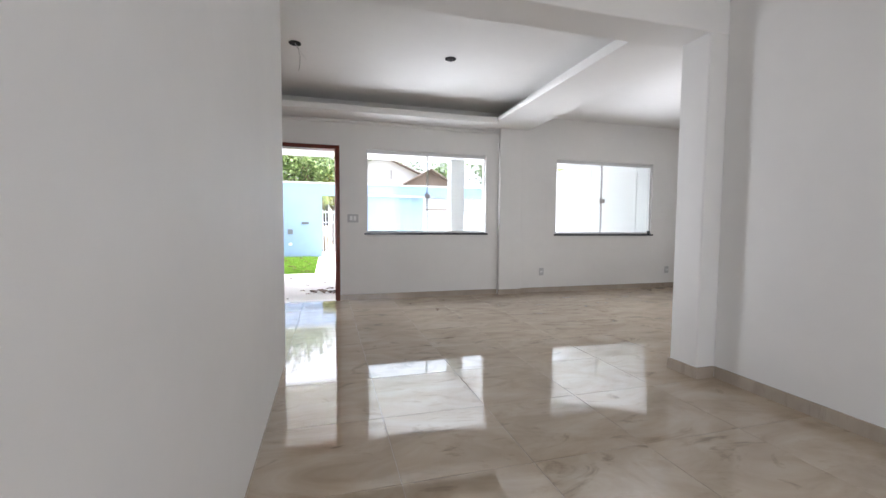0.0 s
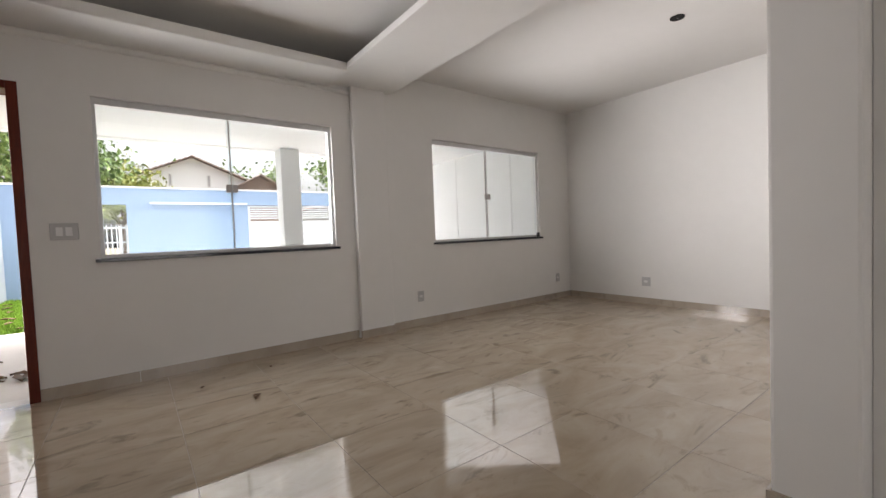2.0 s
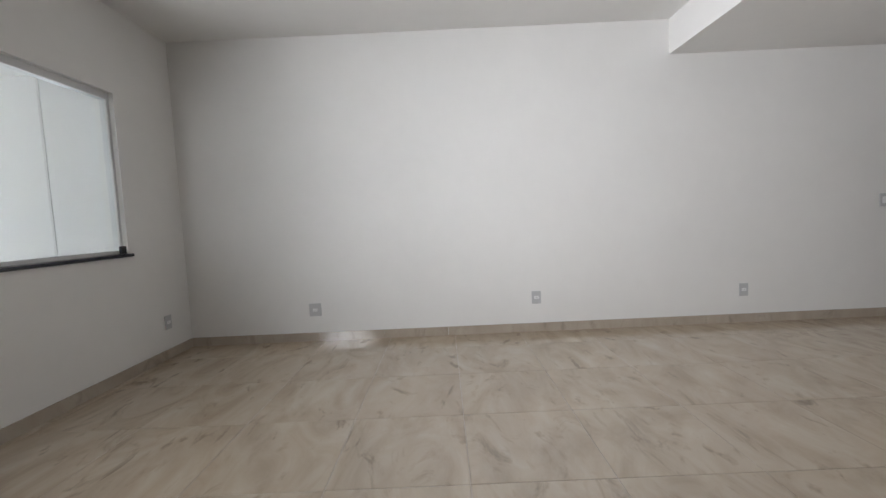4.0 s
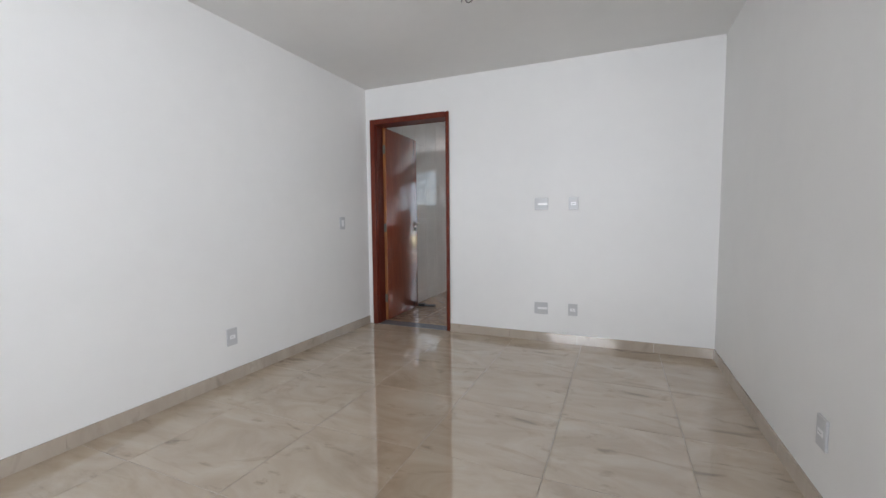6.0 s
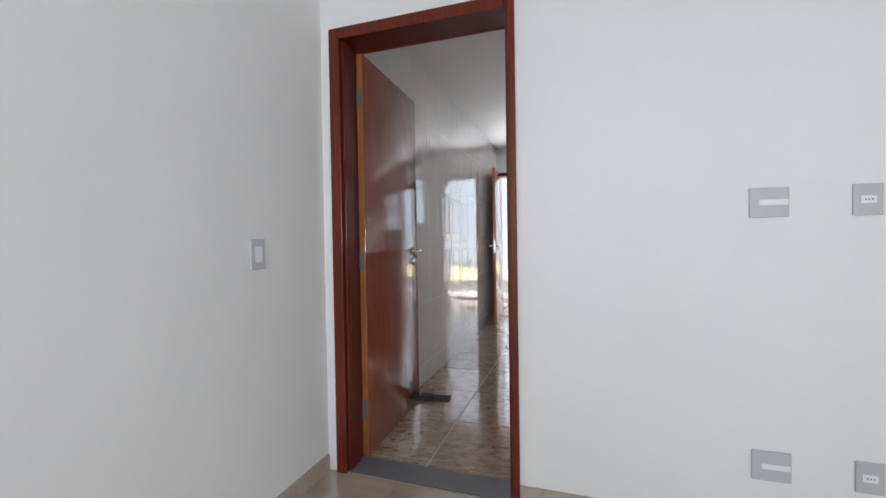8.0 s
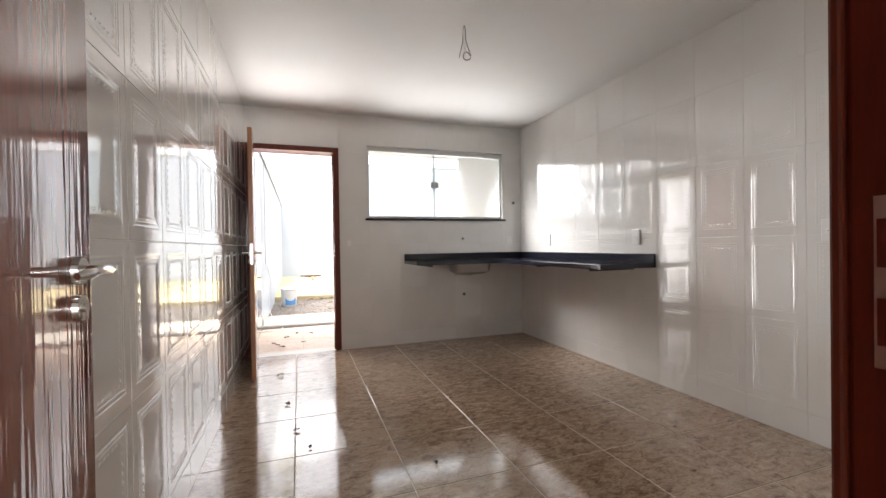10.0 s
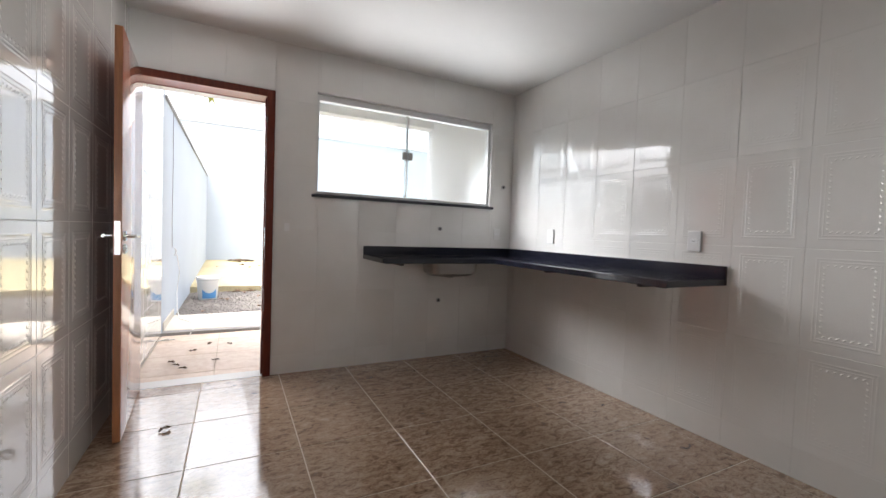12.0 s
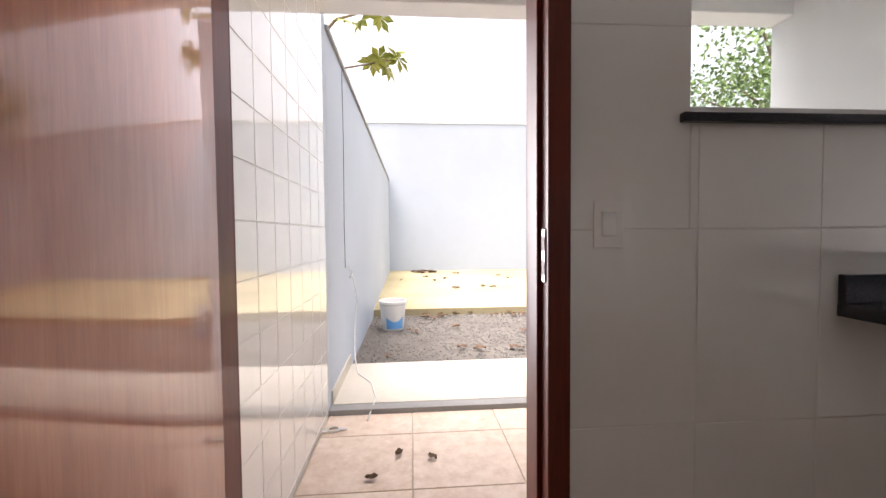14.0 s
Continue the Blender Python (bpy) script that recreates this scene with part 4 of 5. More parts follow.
def house(x, y, w, d, eave, ridge, label, m_wall, windows):
    """Gabled house whose gable end faces +y."""
    root = thing("house", label, "house", pose(x, y, -0.16))
    bm = bmesh.new()
    pts = [(-w / 2, 0), (w / 2, 0), (w / 2, eave), (0, ridge), (-w / 2, eave)]
    f = [bm.verts.new((px_, 0, pz)) for px_, pz in pts]
    g = [bm.verts.new((px_, -d, pz)) for px_, pz in pts]
    bm.faces.new(f), bm.faces.new(g[::-1])
    for i in range(5):
        bm.faces.new((f[i], g[i], g[(i + 1) % 5], f[(i + 1) % 5]))
    part("wall", bm, m_wall, root)
    sl = (ridge - eave) / (w / 2)
    for sg in (-1, 1):
        bm = bmesh.new()
        n = 14
        for k in range(n):
            a, b = k / n * (w / 2 + 0.5), (k + 1) / n * (w / 2 + 0.5) + 0.03
            za, zb_ = ridge + 0.12 - a * sl, ridge + 0.05 - b * sl
            q = [(sg * a, 0.45, za), (sg * b, 0.45, zb_), (sg * b, -d - 0.3, zb_), (sg * a, -d - 0.3, za)]
            t = [bm.verts.new(p) for p in q]
            u = [bm.verts.new((p[0], p[1], p[2] - 0.06)) for p in q]
            bm.faces.new(t), bm.faces.new(u[::-1])
            for i in range(4):
                bm.faces.new((t[i], u[i], u[(i + 1) % 4], t[(i + 1) % 4]))
        part("roof", bm, M_ROOF, root, "brown tiled roof slope")
    for wx, wz, ww, wh in windows:
        win = part("window", bx(wx - ww / 2, wx + ww / 2, -0.06, 0.03, wz, wz + wh, bev=0.01), M_ALU, root)
        part("pane", bx(wx - ww / 2 + 0.05, wx + ww / 2 - 0.05, 0.03, 0.035, wz + 0.05, wz + wh - 0.05), M_PLATEG, win)
    return root


house(2.24, -32.0, 7.4, 10, 4.75, 6.35, "white gabled house with brown tile roof", M_EXTW, ((-0.85, 4.6, 0.22, 0.75), (1.15, 4.6, 0.22, 0.75)))
house(-0.95, -29.4, 3.2, 5, 4.15, 5.05, "low house with brown weathered roof", M_ROOF, ())
house(-9.5, -30.0, 6.5, 8, 3.6, 4.7, "low white house with brown roof", M_EXTW, ())


def dead_leaf(x, y, z, L, a, seed, name="fallen_leaf", label="dry curled brown leaf on the floor"):
    r = random.Random(seed)
    bm = bmesh.new()
    rows = []
    n = 6
    for i in range(n + 1):
        s = i / n
        wdt = L * 0.32 * math.sin(math.pi * (0.08 + 0.9 * s)) ** 0.8
        curl = 0.10 * L * math.sin(3.0 * s + r.random())
        rows.append([bm.verts.new((L * (s - 0.5), k * wdt, max(0.001, 0.004 + curl * 0.5 + abs(k) * L * 0.12 + 0.01 * r.random()))) for k in (-1, 0, 1)])
    for p, q in zip(rows, rows[1:]):
        for k in (0, 1):
            bm.faces.new((p[k], p[k + 1], q[k + 1], q[k]))
    ob = obj(name, bm, M_DEAD, fix=False)
    ob.matrix_basis = pose(x, y, z, 0, 0, math.degrees(a))
    return tagged(ob, label, "leaf", "fallen leaves")


rr = random.Random(8)
for i in range(13):
    dead_leaf(6.08 + rr.uniform(-0.24, 0.24), -7.9 + rr.uniform(-0.3, 0.3), -0.03, rr.uniform(0.09, 0.2), rr.uniform(0, 6), i, label="dry brown leaf in a heap on the porch")
for x, y in ((6.62, -7.25), (6.9, -8.9), (6.1, -8.9), (6.75, -9.6), (6.45, -8.0), (6.35, -7.65), (6.25, -7.75), (6.4, -8.6)):
    dead_leaf(x, y, -0.03, 0.07, rr.uniform(0, 6), int(x * 100), label="dry brown leaf on the porch floor")
for i in range(22):
    dead_leaf(rr.uniform(6.4, 7.5), rr.uniform(-15.3, -10.7), -0.03, rr.uniform(0.07, 0.15), rr.uniform(0, 6), 600 + i, label="dry brown leaf on the lawn")
for x, y, L in ((5.0, -6.35, 0.05), (4.74, -5.9, 0.075), (4.5, -6.5, 0.03)):
    dead_leaf(x, y, 0.0, L, rr.uniform(0, 6), int(x * 100), label="small dark dry leaf on the polished floor")
for x, y, L in ((0.46, 2.55, 0.04), (0.53, 2.3, 0.03), (1.30, 3.95, 0.03), (1.95, 4.1, 0.035), (0.32, 3.72, 0.06), (0.40, 3.0, 0.05), (1.12, 1.9, 0.03)):
    dead_leaf(x, y, 0.0, L, rr.uniform(0, 6), int(x * 100), label="small dry leaf on the brown tiles")

wedge = thing("door_wedge", "flat dark rubber piece at the foot of the kitchen door", "door stop", pose(0.2, 1.0, 0.0, 0, 0, 12))
part("pad", bx(-0.11, 0.11, -0.05, 0.05, 0.0, 0.012, bev=0.004), M_DARK, wedge)
part("ridge", bx(-0.10, -0.02, -0.04, 0.04, 0.012, 0.03, bev=0.006), M_DARK, wedge)

# ---- back porch and yard ----
YS = 6.05
floor_b = struct("back_porch_floor", bx(0.0, 2.9, BY1, YS, -0.159, -0.025), M_GROUTK, "pale ceramic tile back porch floor", "porch floor")
struct("back_porch_ceiling", bx(-0.15, 3.05, BY1 + 0.001, YS - 0.16, 2.60, 2.75), M_EXTW, "white back porch ceiling", "ceiling")
struct("back_porch_beam", bx(-0.15, 3.05, YS - 0.15, YS + 0.02, 2.45, 2.75, bev=0.008), M_EXTW, "white beam along the back porch edge", "beam")
wall("back_porch_side", "x", 2.9, 3.05, BY1, YS, -0.16, 2.60, material=M_EXTW, label="white back porch side wall")
wall("back_porch_tile_wall", "x", -0.15, -0.0015, BY1, YS, -0.16, 2.60, material=M_GROUTD, label="back porch wall with square white tiles")
struct("back_porch_corner", bx(-0.15, 0.0, YS, YS + 0.10, -0.16, 2.60), M_BLUE, "pale blue wall end", "wall")
struct("yard_wall_side", bx(-0.15, 0.0, YS + 0.102, 13.6, -0.16, 2.40), M_BLUE, "pale blue side wall of the yard", "wall")
struct("yard_wall_cap", bx(-0.17, 0.02, YS + 0.102, 13.6, 2.401, 2.435, bev=0.005), M_CONCG, "grey wall coping", "wall")
struct("yard_wall_back", bx(-6.0, 12.0, 13.6, 13.78, -0.16, 3.80), M_BLUE, "tall pale blue back wall of the yard", "wall")
struct("yard_back_cap", bx(-6.0, 12.0, 13.58, 13.80, 3.801, 3.84, bev=0.005), M_EXTW, "white wall coping", "wall")
struct("yard_wall_right", bx(7.6, 7.75, BY1, 13.6, -0.16, 2.6), M_BLUE, "pale blue yard wall", "wall")
struct("step_edge", bx(0.0, 7.6, YS, YS + 0.09, -0.159, 0.015, bev=0.004), M_CONCG, "grey stone step edge", "step")
struct("yard_path", bx(0.0, 7.6, YS + 0.09, 6.97, -0.159, 0.018), M_CONC, "pale concrete strip", "pavement")
struct("yard_base", bx(0.0, 0.012, YS + 0.1, 6.97, 0.018, 0.10), M_CONC, "pale plinth along the wall", "baseboard")
struct("gravel_bed", bx(0.0, 7.6, 6.97, 9.15, -0.159, -0.02), M_GRAVEL, "grey gravel bed", "ground")
bm = bmesh.new()
q = [(0.0, 9.15, 0.075), (7.6, 9.15, 0.075), (7.6, 13.6, 0.21), (0.0, 13.6, 0.21)]
t = [bm.verts.new(p) for p in q]
u = [bm.verts.new((p[0], p[1], -0.159)) for p in q]
bm.faces.new(t), bm.faces.new(u)
for i in range(4):
    bm.faces.new((t[i], u[i], u[(i + 1) % 4], t[(i + 1) % 4]))
struct("yard_slab", bm, M_CONCY, "sandy yellow concrete slab with dirt", "pavement")

NS = 4200
r = np.random.RandomState(12)
vs, fs = [], []
base = np.array([(1, 0, 0), (-1, 0, 0), (0, 1, 0), (0, -1, 0), (0, 0, 1), (0, 0, -1)], float)
tri = [(0, 2, 4), (2, 1, 4), (1, 3, 4), (3, 0, 4), (2, 0, 5), (1, 2, 5), (3, 1, 5), (0, 3, 5)]
for i in range(NS):
    s = r.uniform(0.008, 0.024)
    c0 = np.array((r.uniform(0.02, 4.2), r.uniform(6.98, 9.14), -0.02 + s * 0.3))
    a = r.uniform(0, 6.28)
    rot = np.array([[math.cos(a), -math.sin(a), 0], [math.sin(a), math.cos(a), 0], [0, 0, 1]])
    p = (base * (s * r.uniform(0.7, 1.3, (6, 3)) * np.array([1, 1, 0.6]))) @ rot.T + c0
    k = len(vs)
    vs += p.tolist()
    fs += [tuple(k + j for j in f) for f in tri]
me = bpy.data.meshes.new("gravel")
me.from_pydata(vs, [], fs)
me.materials.append(M_STONE)
tagged(new("gravel", me), "loose grey gravel stones", "gravel", kind="stuff")
for i in range(46):
    dead_leaf(rr.uniform(0.05, 2.4), 9.05 + rr.uniform(-0.25, 0.1) if i < 26 else rr.uniform(7.1, 9.0), 0.0, rr.uniform(0.05, 0.13), rr.uniform(0, 6), 300 + i, label="dry brown leaf on the gravel")
for i in range(16):
    y = rr.uniform(9.4, 13.4)
    dead_leaf(rr.uniform(0.2, 3.2), y, 0.078 + (y - 9.15) * 0.0303, rr.uniform(0.08, 0.2), rr.uniform(0, 6), 400 + i, label="dry brown leaf on the yard slab")
for x, y in ((0.62, 13.2), (0.72, 13.1), (0.82, 13.25), (0.95, 13.2), (1.02, 13.1)):
    dead_leaf(x, y, 0.078 + (y - 9.15) * 0.0303, 0.26, rr.uniform(0, 6), int(x * 1000), label="dry leaves heaped by the yard wall")
for x, y in ((0.33, 5.35), (0.52, 5.0), (0.30, 4.85), (0.45, 5.55), (0.24, 4.95), (0.62, 5.5), (0.20, 5.05)):
    dead_leaf(x, y, -0.015, 0.06, rr.uniform(0, 6), int(x * 1000), label="small dry leaf on the back porch")

bucket = thing("bucket", "used white plastic paint bucket with blue print", "bucket", pose(0.30, 8.35, -0.015, 0, 0, 20))
part("body", lathe(bmesh.new(), [(0.0, 0.004), (0.125, 0.004), (0.13, 0.012), (0.15, 0.30), (0.163, 0.315), (0.163, 0.345), (0.157, 0.35), (0.150, 0.345), (0.146, 0.30), (0.126, 0.016), (0.0, 0.012)], 32), M_BUCKET, bucket, "", True)
bm = bmesh.new()
n = 18
prv = None
for i in range(n + 1):
    a = radians(-140 + 85 * i / n)
    top = 0.17 - 0.06 * math.sin(math.pi * i / n)
    cur = [bm.verts.new(((0.1325 + 0.02 * z / 0.3) * math.cos(a), (0.1325 + 0.02 * z / 0.3) * math.sin(a), z)) for z in (0.03, top)]
    if prv:
        bm.faces.new((prv[0], cur[0], cur[1], prv[1]))
    prv = cur
part("print", bm, M_LABELB, bucket, "faded blue printed band")
part("bail", tube(bmesh.new(), [(0.158 * math.cos(a), 0.158 * math.sin(a), 0.30 - 0.07 * abs(math.sin(a))) for a in [math.pi * k / 14 for k in range(15)]], 0.003, 6), M_STEEL, bucket, "thin wire handle", True)

cable = thing("loose_cable", "loose grey cable hanging from the yard wall", "cable")
part("cord", tube(bmesh.new(), [(0.01, 7.0, 0.78), (0.03, 7.02, 0.74), (0.05, 7.1, 0.55), (0.03, 7.05, 0.3), (0.05, 6.9, 0.1), (0.10, 6.7, 0.025), (0.22, 6.5, 0.023), (0.28, 6.2, 0.023), (0.25, 5.95, -0.01)], 0.005, 6), M_WIREW, cable, "", True)
part("coil", tube(bmesh.new(), [(0.012 + 0.01 * math.cos(2 * a), 7.0 + 0.035 * math.cos(a), 0.79 + 0.045 * math.sin(a)) for a in [0.45 * k for k in range(16)]], 0.005, 6), M_WIREW, cable, "", True)
part("drop", tube(bmesh.new(), [(0.006, 6.75, 2.38), (0.008, 6.76, 1.8), (0.006, 6.74, 1.2), (0.008, 6.75, 0.85)], 0.003, 5), M_WIRE, cable)
scr = thing("metal_offcut", "small bent metal offcut on the back porch", "scrap", pose(0.07, 5.84, -0.012, 0, 0, 10))
part("ring", tube(bmesh.new(), [(0.03 * math.cos(a), 0.03 * math.sin(a), 0.006) for a in [2 * math.pi * k / 16 for k in range(17)]], 0.006, 6), M_STEEL, scr, "", True)
part("tab", bx(0.03, 0.075, -0.01, 0.01, 0.0, 0.008, bev=0.002), M_STEEL, scr)
part("tab", bx(-0.065, -0.03, -0.012, 0.012, 0.0, 0.008, bev=0.002), M_STEEL, scr)

# overhanging branch with large palmate leaves, and trees behind the yard
br = thing("overhanging_branch", "thin branch with large palmate yellow-green leaves over the yard", "tree")
part("stem", tube(bmesh.new(), [(-1.2, 10.0, -0.1), (-1.1, 9.9, 2.0), (-0.9, 9.4, 3.6), (-0.45, 9.2, 4.0), (-0.1, 9.2, 4.1), (0.15, 9.2, 4.05)], [0.09, 0.07, 0.045, 0.022, 0.012, 0.008], 8), M_BARK, br, "", True)
part("stem", tube(bmesh.new(), [(-0.9, 9.4, 3.3), (-0.4, 9.2, 3.35), (0.05, 9.12, 3.4), (0.3, 9.12, 3.45)], [0.03, 0.015, 0.01, 0.007], 8), M_BARK, br, "", True)
rb = random.Random(3)
for cx, cy, cz, n in ((0.02, 9.15, 3.42, 8), (0.12, 9.2, 3.5, 8), (0.22, 9.1, 3.33, 8), (0.30, 9.2, 3.55, 8), (0.38, 9.12, 3.47, 7), (-0.1, 9.15, 3.98, 8), (-0.3, 9.2, 4.0, 8), (0.15, 9.15, 4.02, 8)):
    bm = bmesh.new()
    tilt = Euler((rb.uniform(0.3, 1.0), rb.uniform(-0.5, 0.5), rb.uniform(0, 6)))
    for k in range(n):
        a = 2 * math.pi * k / n
        L, wd = rb.uniform(0.16, 0.23), 0.048
        d, s = Vector((math.cos(a), math.sin(a), 0)), Vector((-math.sin(a), math.cos(a), 0))
        pts = [Vector((0, 0, 0)), d * L * 0.6 + s * wd + Vector((0, 0, -0.01)), d * L + Vector((0, 0, -0.05)), d * L * 0.6 - s * wd + Vector((0, 0, -0.01))]
        bm.faces.new([bm.verts.new(Vector((cx, cy, cz)) + (tilt.to_matrix() @ p)) for p in pts])
    part("leaf", bm, M_LEAFY, br)
tree(7.5, 10.6, 6.0, 2.1, "leafy tree in the far corner of the yard", M_LEAF, 41, 6000, 0.11)


# ---- tiles ----
def clipped_tiles(a0, a1, b0, b1, oa, ob_, pa, pb, holes=()):
    """Cells of a grid with pitch (pa, pb) and origin (oa, ob_), clipped to the area and to the openings; yields (a0, a1, b0, b1, whole)."""
    i0, i1 = math.floor((a0 - oa) / pa), math.ceil((a1 - oa) / pa)
    j0, j1 = math.floor((b0 - ob_) / pb), math.ceil((b1 - ob_) / pb)
    for i in range(i0, i1):
        for j in range(j0, j1):
            A0, A1, B0, B1 = oa + i * pa, oa + (i + 1) * pa, ob_ + j * pb, ob_ + (j + 1) * pb
            c = (max(A0, a0), min(A1, a1), max(B0, b0), min(B1, b1))
            cells = [c]
            for h in holes:
                out = []
                for p, q, r_, s_ in cells:
                    if q <= h[0] or p >= h[1] or s_ <= h[2] or r_ >= h[3]:
                        out.append((p, q, r_, s_))
                        continue
                    if p < h[0]:
                        out.append((p, h[0], r_, s_))
                    if q > h[1]:
                        out.append((h[1], q, r_, s_))
                    m0, m1 = max(p, h[0]), min(q, h[1])
                    if r_ < h[2]:
                        out.append((m0, m1, r_, h[2]))
                    if s_ > h[3]:
                        out.append((m0, m1, h[3], s_))
                cells = out
            for p, q, r_, s_ in cells:
                if q - p > 0.012 and s_ - r_ > 0.012:
                    yield p, q, r_, s_, abs((q - p) * (s_ - r_) - pa * pb) < 1e-6


TILES = {}


def tile_mesh(w, h, th, ch, emboss, material):
    key = (round(w, 4), round(h, 4), th, float(emboss), material.name)
    if key in TILES:
        return TILES[key]
    bm = bmesh.new()
    rings = []
    for ins, z in ((0, -0.001), (0, th - ch), (ch, th)):
        rings.append([bm.verts.new((x, y, z)) for x, y in ((-w / 2 + ins, -h / 2 + ins), (w / 2 - ins, -h / 2 + ins), (w / 2 - ins, h / 2 - ins), (-w / 2 + ins, h / 2 - ins))])
    steps = [(0.040, 0.0), (0.044, 0.0008), (0.047, 0.0008), (0.051, 0.0), (0.056, 0.0), (0.060, 0.0007), (0.063, 0.0), (0.088, -0.0005)] if emboss else []
    for ins, dz in steps:
        rings.append([bm.verts.new((x, y, th + dz * emboss)) for x, y in ((-w / 2 + ins, -h / 2 + ins), (w / 2 - ins, -h / 2 + ins), (w / 2 - ins, h / 2 - ins), (-w / 2 + ins, h / 2 - ins))])
    for a, b in zip(rings, rings[1:]):
        for i in range(4):
            j = (i + 1) % 4
            bm.faces.new((a[i], a[j], b[j], b[i]))
    bm.faces.new(rings[-1])
    if emboss:
        # rope border of slanted beads
        m = 0.075
        n1, n2 = 7, 12
        beads = []
        for k in range(n1):
            x = -w / 2 + m + (w - 2 * m) * (k + 0.5) / n1
            beads += [(x, -h / 2 + m, 0.0), (x, h / 2 - m, 0.0)]
        for k in range(n2):
            y = -h / 2 + m + (h - 2 * m) * (k + 0.5) / n2
            beads += [(-w / 2 + m, y, math.pi / 2), (w / 2 - m, y, math.pi / 2)]
        for x, y, a in beads:
            ca_, sa_ = math.cos(a + 0.6), math.sin(a + 0.6)
            ln, wd = 0.0145, 0.0068
            lo_ = [bm.verts.new((x + ca_ * u_ * ln - sa_ * v_ * wd, y + sa_ * u_ * ln + ca_ * v_ * wd, th - 0.0006)) for u_, v_ in ((-1, 0), (0, -1), (1, 0), (0, 1))]
            tp = bm.verts.new((x, y, th + 0.0017 * emboss))
            for i in range(4):
                bm.faces.new((lo_[i], lo_[(i + 1) % 4], tp))
    me = bpy.data.meshes.new("tile")
    bm.normal_update()
    bm.to_mesh(me)
    bm.free()
    me.materials.append(material)
    TILES[key] = me
    return me


def lay(parent, cells, place, th, ch, gap, material, emboss=0.0, tilt=0.0, seed=1):
    q = random.Random(seed)
    for p, a, r_, s_, whole in cells:
        w, h = a - p - gap, s_ - r_ - gap
        if min(w, h) < 0.006:
            continue
        ob = new("tile", tile_mesh(w, h, th, ch, emboss if whole else 0.0, material))
        ob.parent = parent
        ob.matrix_basis = place((p + a) / 2, (r_ + s_) / 2) @ pose(0, 0, 0, q.uniform(-tilt, tilt), q.uniform(-tilt, tilt), 0)


# living room and dining floor, 0.6 m porcelain
lay(floor_l, clipped_tiles(0.0, 7.6, FY1, 0.0, 3.975, -4.41, 0.6, 0.6), lambda a, b: pose(a, b, -0.009), 0.009, 0.0008, 0.0028, M_PORC, tilt=0.07)
# kitchen floor, 0.512 m ceramic
lay(floor_k, clipped_tiles(0.0, KX + 0.01, KY1, BY0 + 0.01, 0.965, 2.745, 0.512, 0.512), lambda a, b: pose(a, b, -0.009), 0.009, 0.0008, 0.006, M_KFLOOR, tilt=0.05, seed=2)
# back porch floor
lay(floor_b, clipped_tiles(0.0, 2.9, BY1, YS, 0.52, 4.75, 0.512, 0.512), lambda a, b: pose(a, b, -0.026), 0.009, 0.0015, 0.006, M_OUTTILE, tilt=0.05, seed=3)
# kitchen walls: embossed white tiles
PA, PB, OZ = 0.327, 0.485, 0.150
TW = {}
for nm, lab in (("tiling_side", "glossy white embossed tiles on the kitchen wall"), ("tiling_left", "glossy white embossed tiles beside the doors"), ("tiling_back", "glossy white tiles round door and window"), ("tiling_front", "glossy white tiles beside the kitchen door"), ("tiling_splay", "glossy white embossed tiles on the splayed corner")):
    TW[nm] = thing(nm, lab, "wall tiles", kind="structure")
part("grout_bed", bx(0.0, 0.0105, KY1, BY0 + 0.01, 0.0, ZK), M_GROUTW, TW["tiling_left"])
part("grout_bed", bx(KX + 0.0015, KX + 0.013, 0.42, BY0 + 0.01, 0.0, ZK), M_GROUTW, TW["tiling_side"])
part("grout_bed", wall_mesh("y", BY0 + 0.0015, BY0 + 0.013, 0.0, KX + 0.01, 0.0, ZK, (WK, D3)), M_GROUTW, TW["tiling_back"])
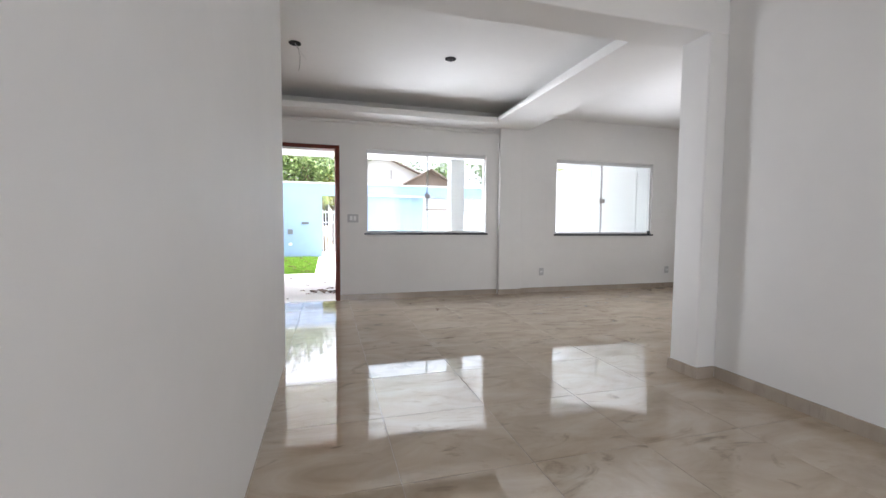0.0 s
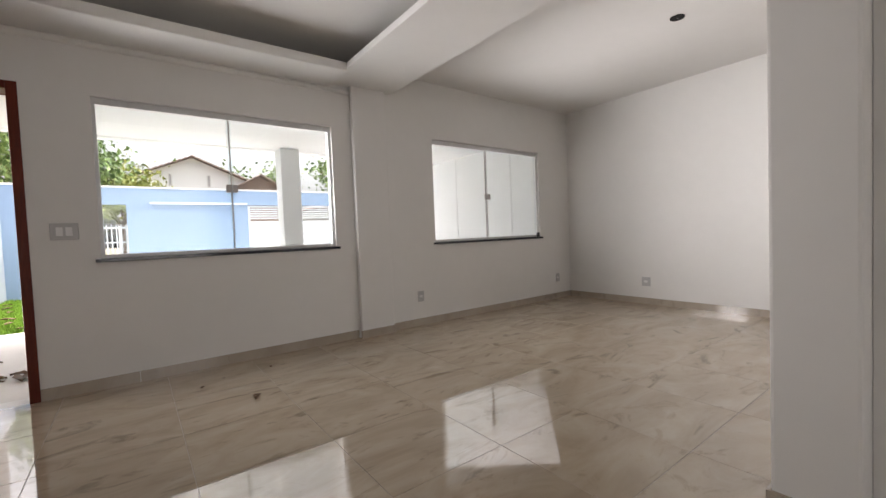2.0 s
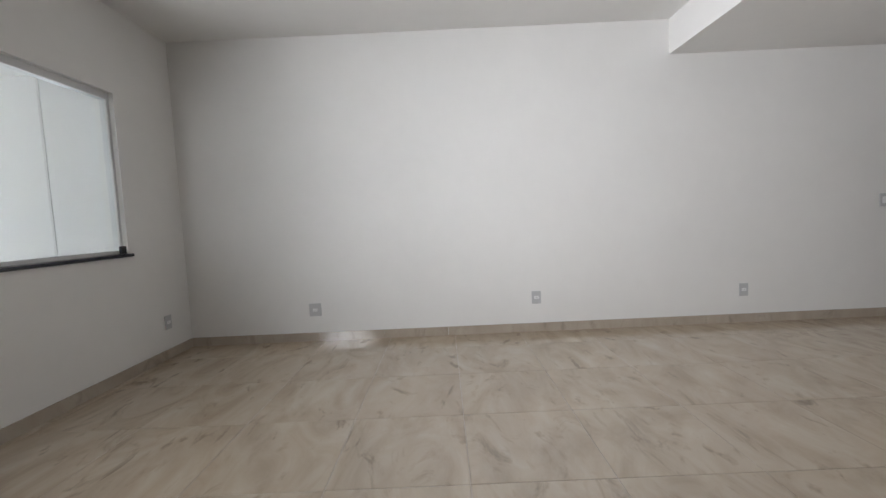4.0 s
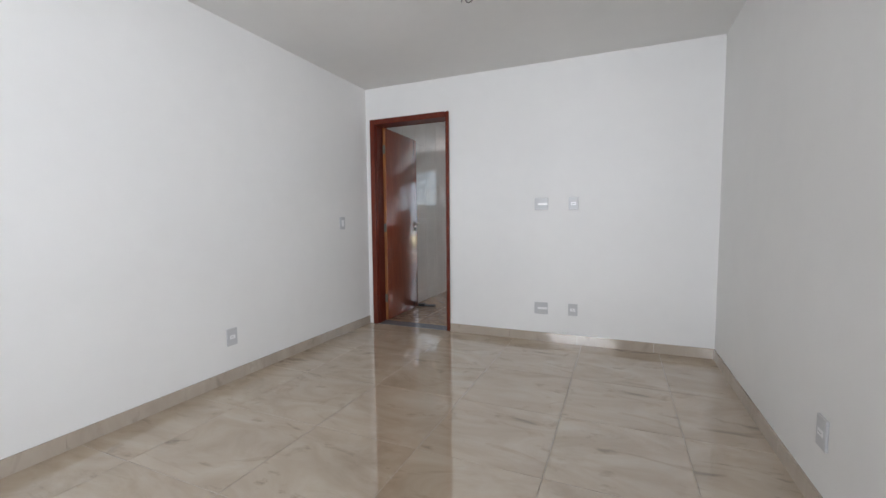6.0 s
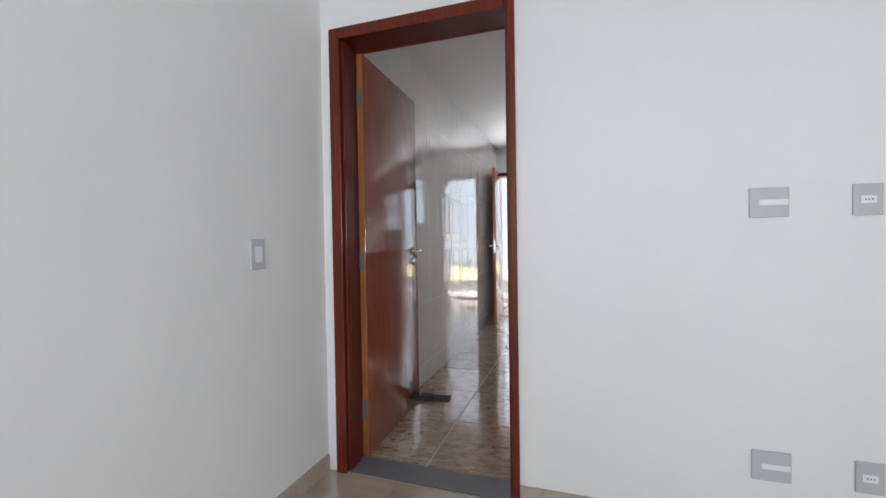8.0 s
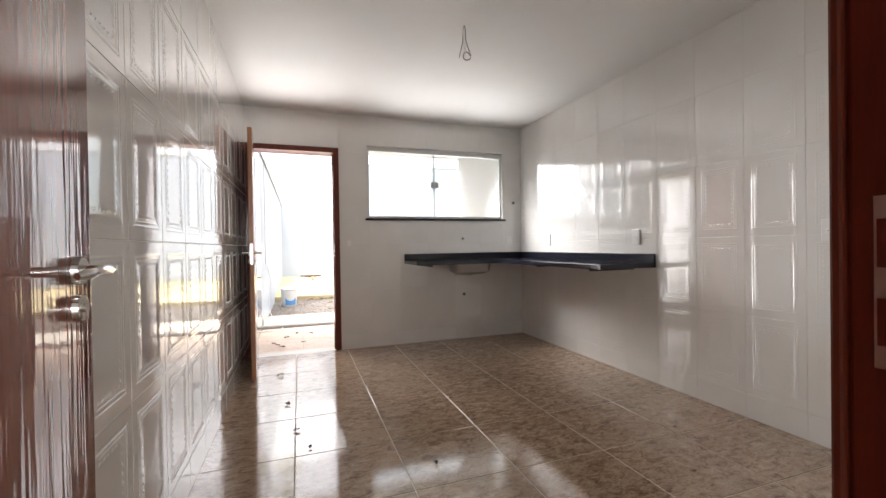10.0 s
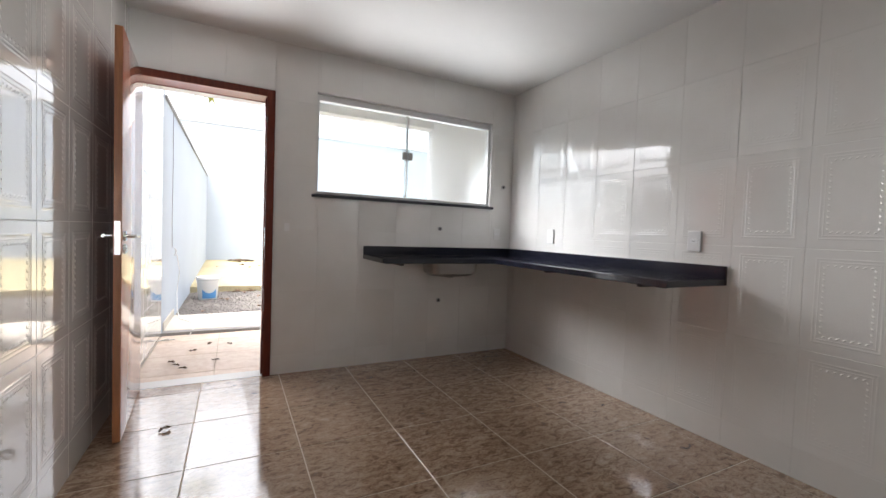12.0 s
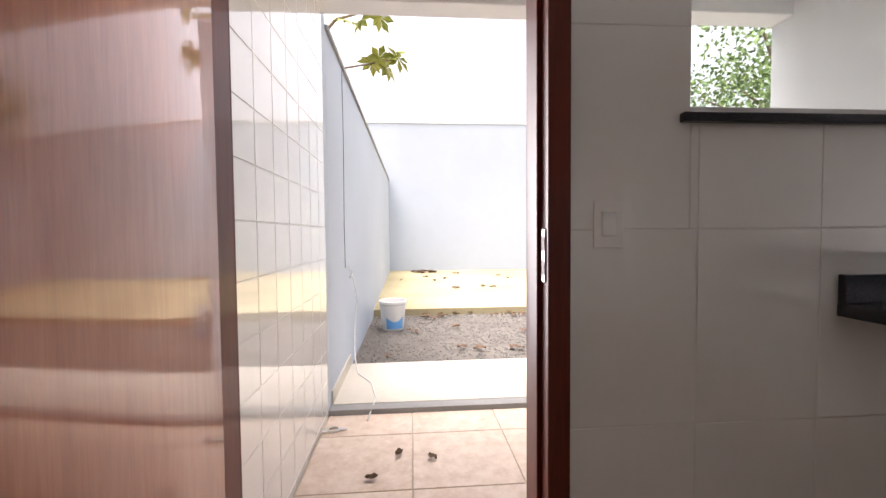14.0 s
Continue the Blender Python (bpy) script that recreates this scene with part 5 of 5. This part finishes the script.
part("grout_bed", wall_mesh("y", KY1 - 0.013, KY1 - 0.0015, 0.0, 2.917, 0.0, ZK, (D2,)), M_GROUTW, TW["tiling_front"])
lay(TW["tiling_side"], clipped_tiles(0.425, BY0, 0.0, ZK, 0.425, OZ, PA, PB), lambda a, b: pose(KX + 0.010, a, b, 90, 0, -90), 0.010, 0.0009, 0.003, M_WTILE, 0.7, 0.06, 4)
lay(TW["tiling_left"], clipped_tiles(KY1, BY0, 0.0, ZK, 3.06, OZ, PA, PB), lambda a, b: pose(0.002, a, b, 90, 0, 90), 0.010, 0.0009, 0.003, M_WTILE, 1.0, 0.06, 5)
lay(TW["tiling_back"], clipped_tiles(0.0, KX, 0.0, ZK, 0.90, OZ, PA, PB, (WK, (D3[0] - 0.006, D3[1] + 0.006, 0, 2.145))), lambda a, b: pose(a, BY0 + 0.010, b, 90, 0, 0), 0.010, 0.0008, 0.003, M_WTILE, 0.0, 0.05, 6)
lay(TW["tiling_front"], clipped_tiles(0.0, 2.917, 0.0, ZK, 0.936, OZ, PA, PB, ((D2[0] - 0.006, D2[1] + 0.006, 0, 2.145),)), lambda a, b: pose(a, KY1 - 0.010, b, 90, 0, 180), 0.010, 0.0008, 0.003, M_WTILE, 0.0, 0.05, 7)
va = Vector((KX + 0.005 - 2.917, 0.42 - KY1, 0))
sang = math.degrees(math.atan2(va.y, va.x))
sm = Vector((2.917, KY1, 0))
lay(TW["tiling_splay"], clipped_tiles(0.0, va.length, 0.0, ZK, 0.0, OZ, va.length, PB), lambda a, b: Matrix.Translation(sm + va.normalized() * a + Vector((0, 0, b))) @ pose(0, 0, 0, 90, 0, sang + 180) @ pose(0, 0, 0.001), 0.010, 0.0012, 0.0035, M_WTILE, 1.0, 0.1, 8)
# back porch wall: small square tiles
bt = thing("tiling_back_porch", "square white glazed tiles with dark joints", "wall tiles", kind="structure")
lay(bt, clipped_tiles(BY1, YS, -0.02, 2.60, 4.74, 1.54, 0.19, 0.19), lambda a, b: pose(-0.008, a, b, 90, 0, 90), 0.008, 0.001, 0.004, M_WTILE, 0.0, 0.2, 9)
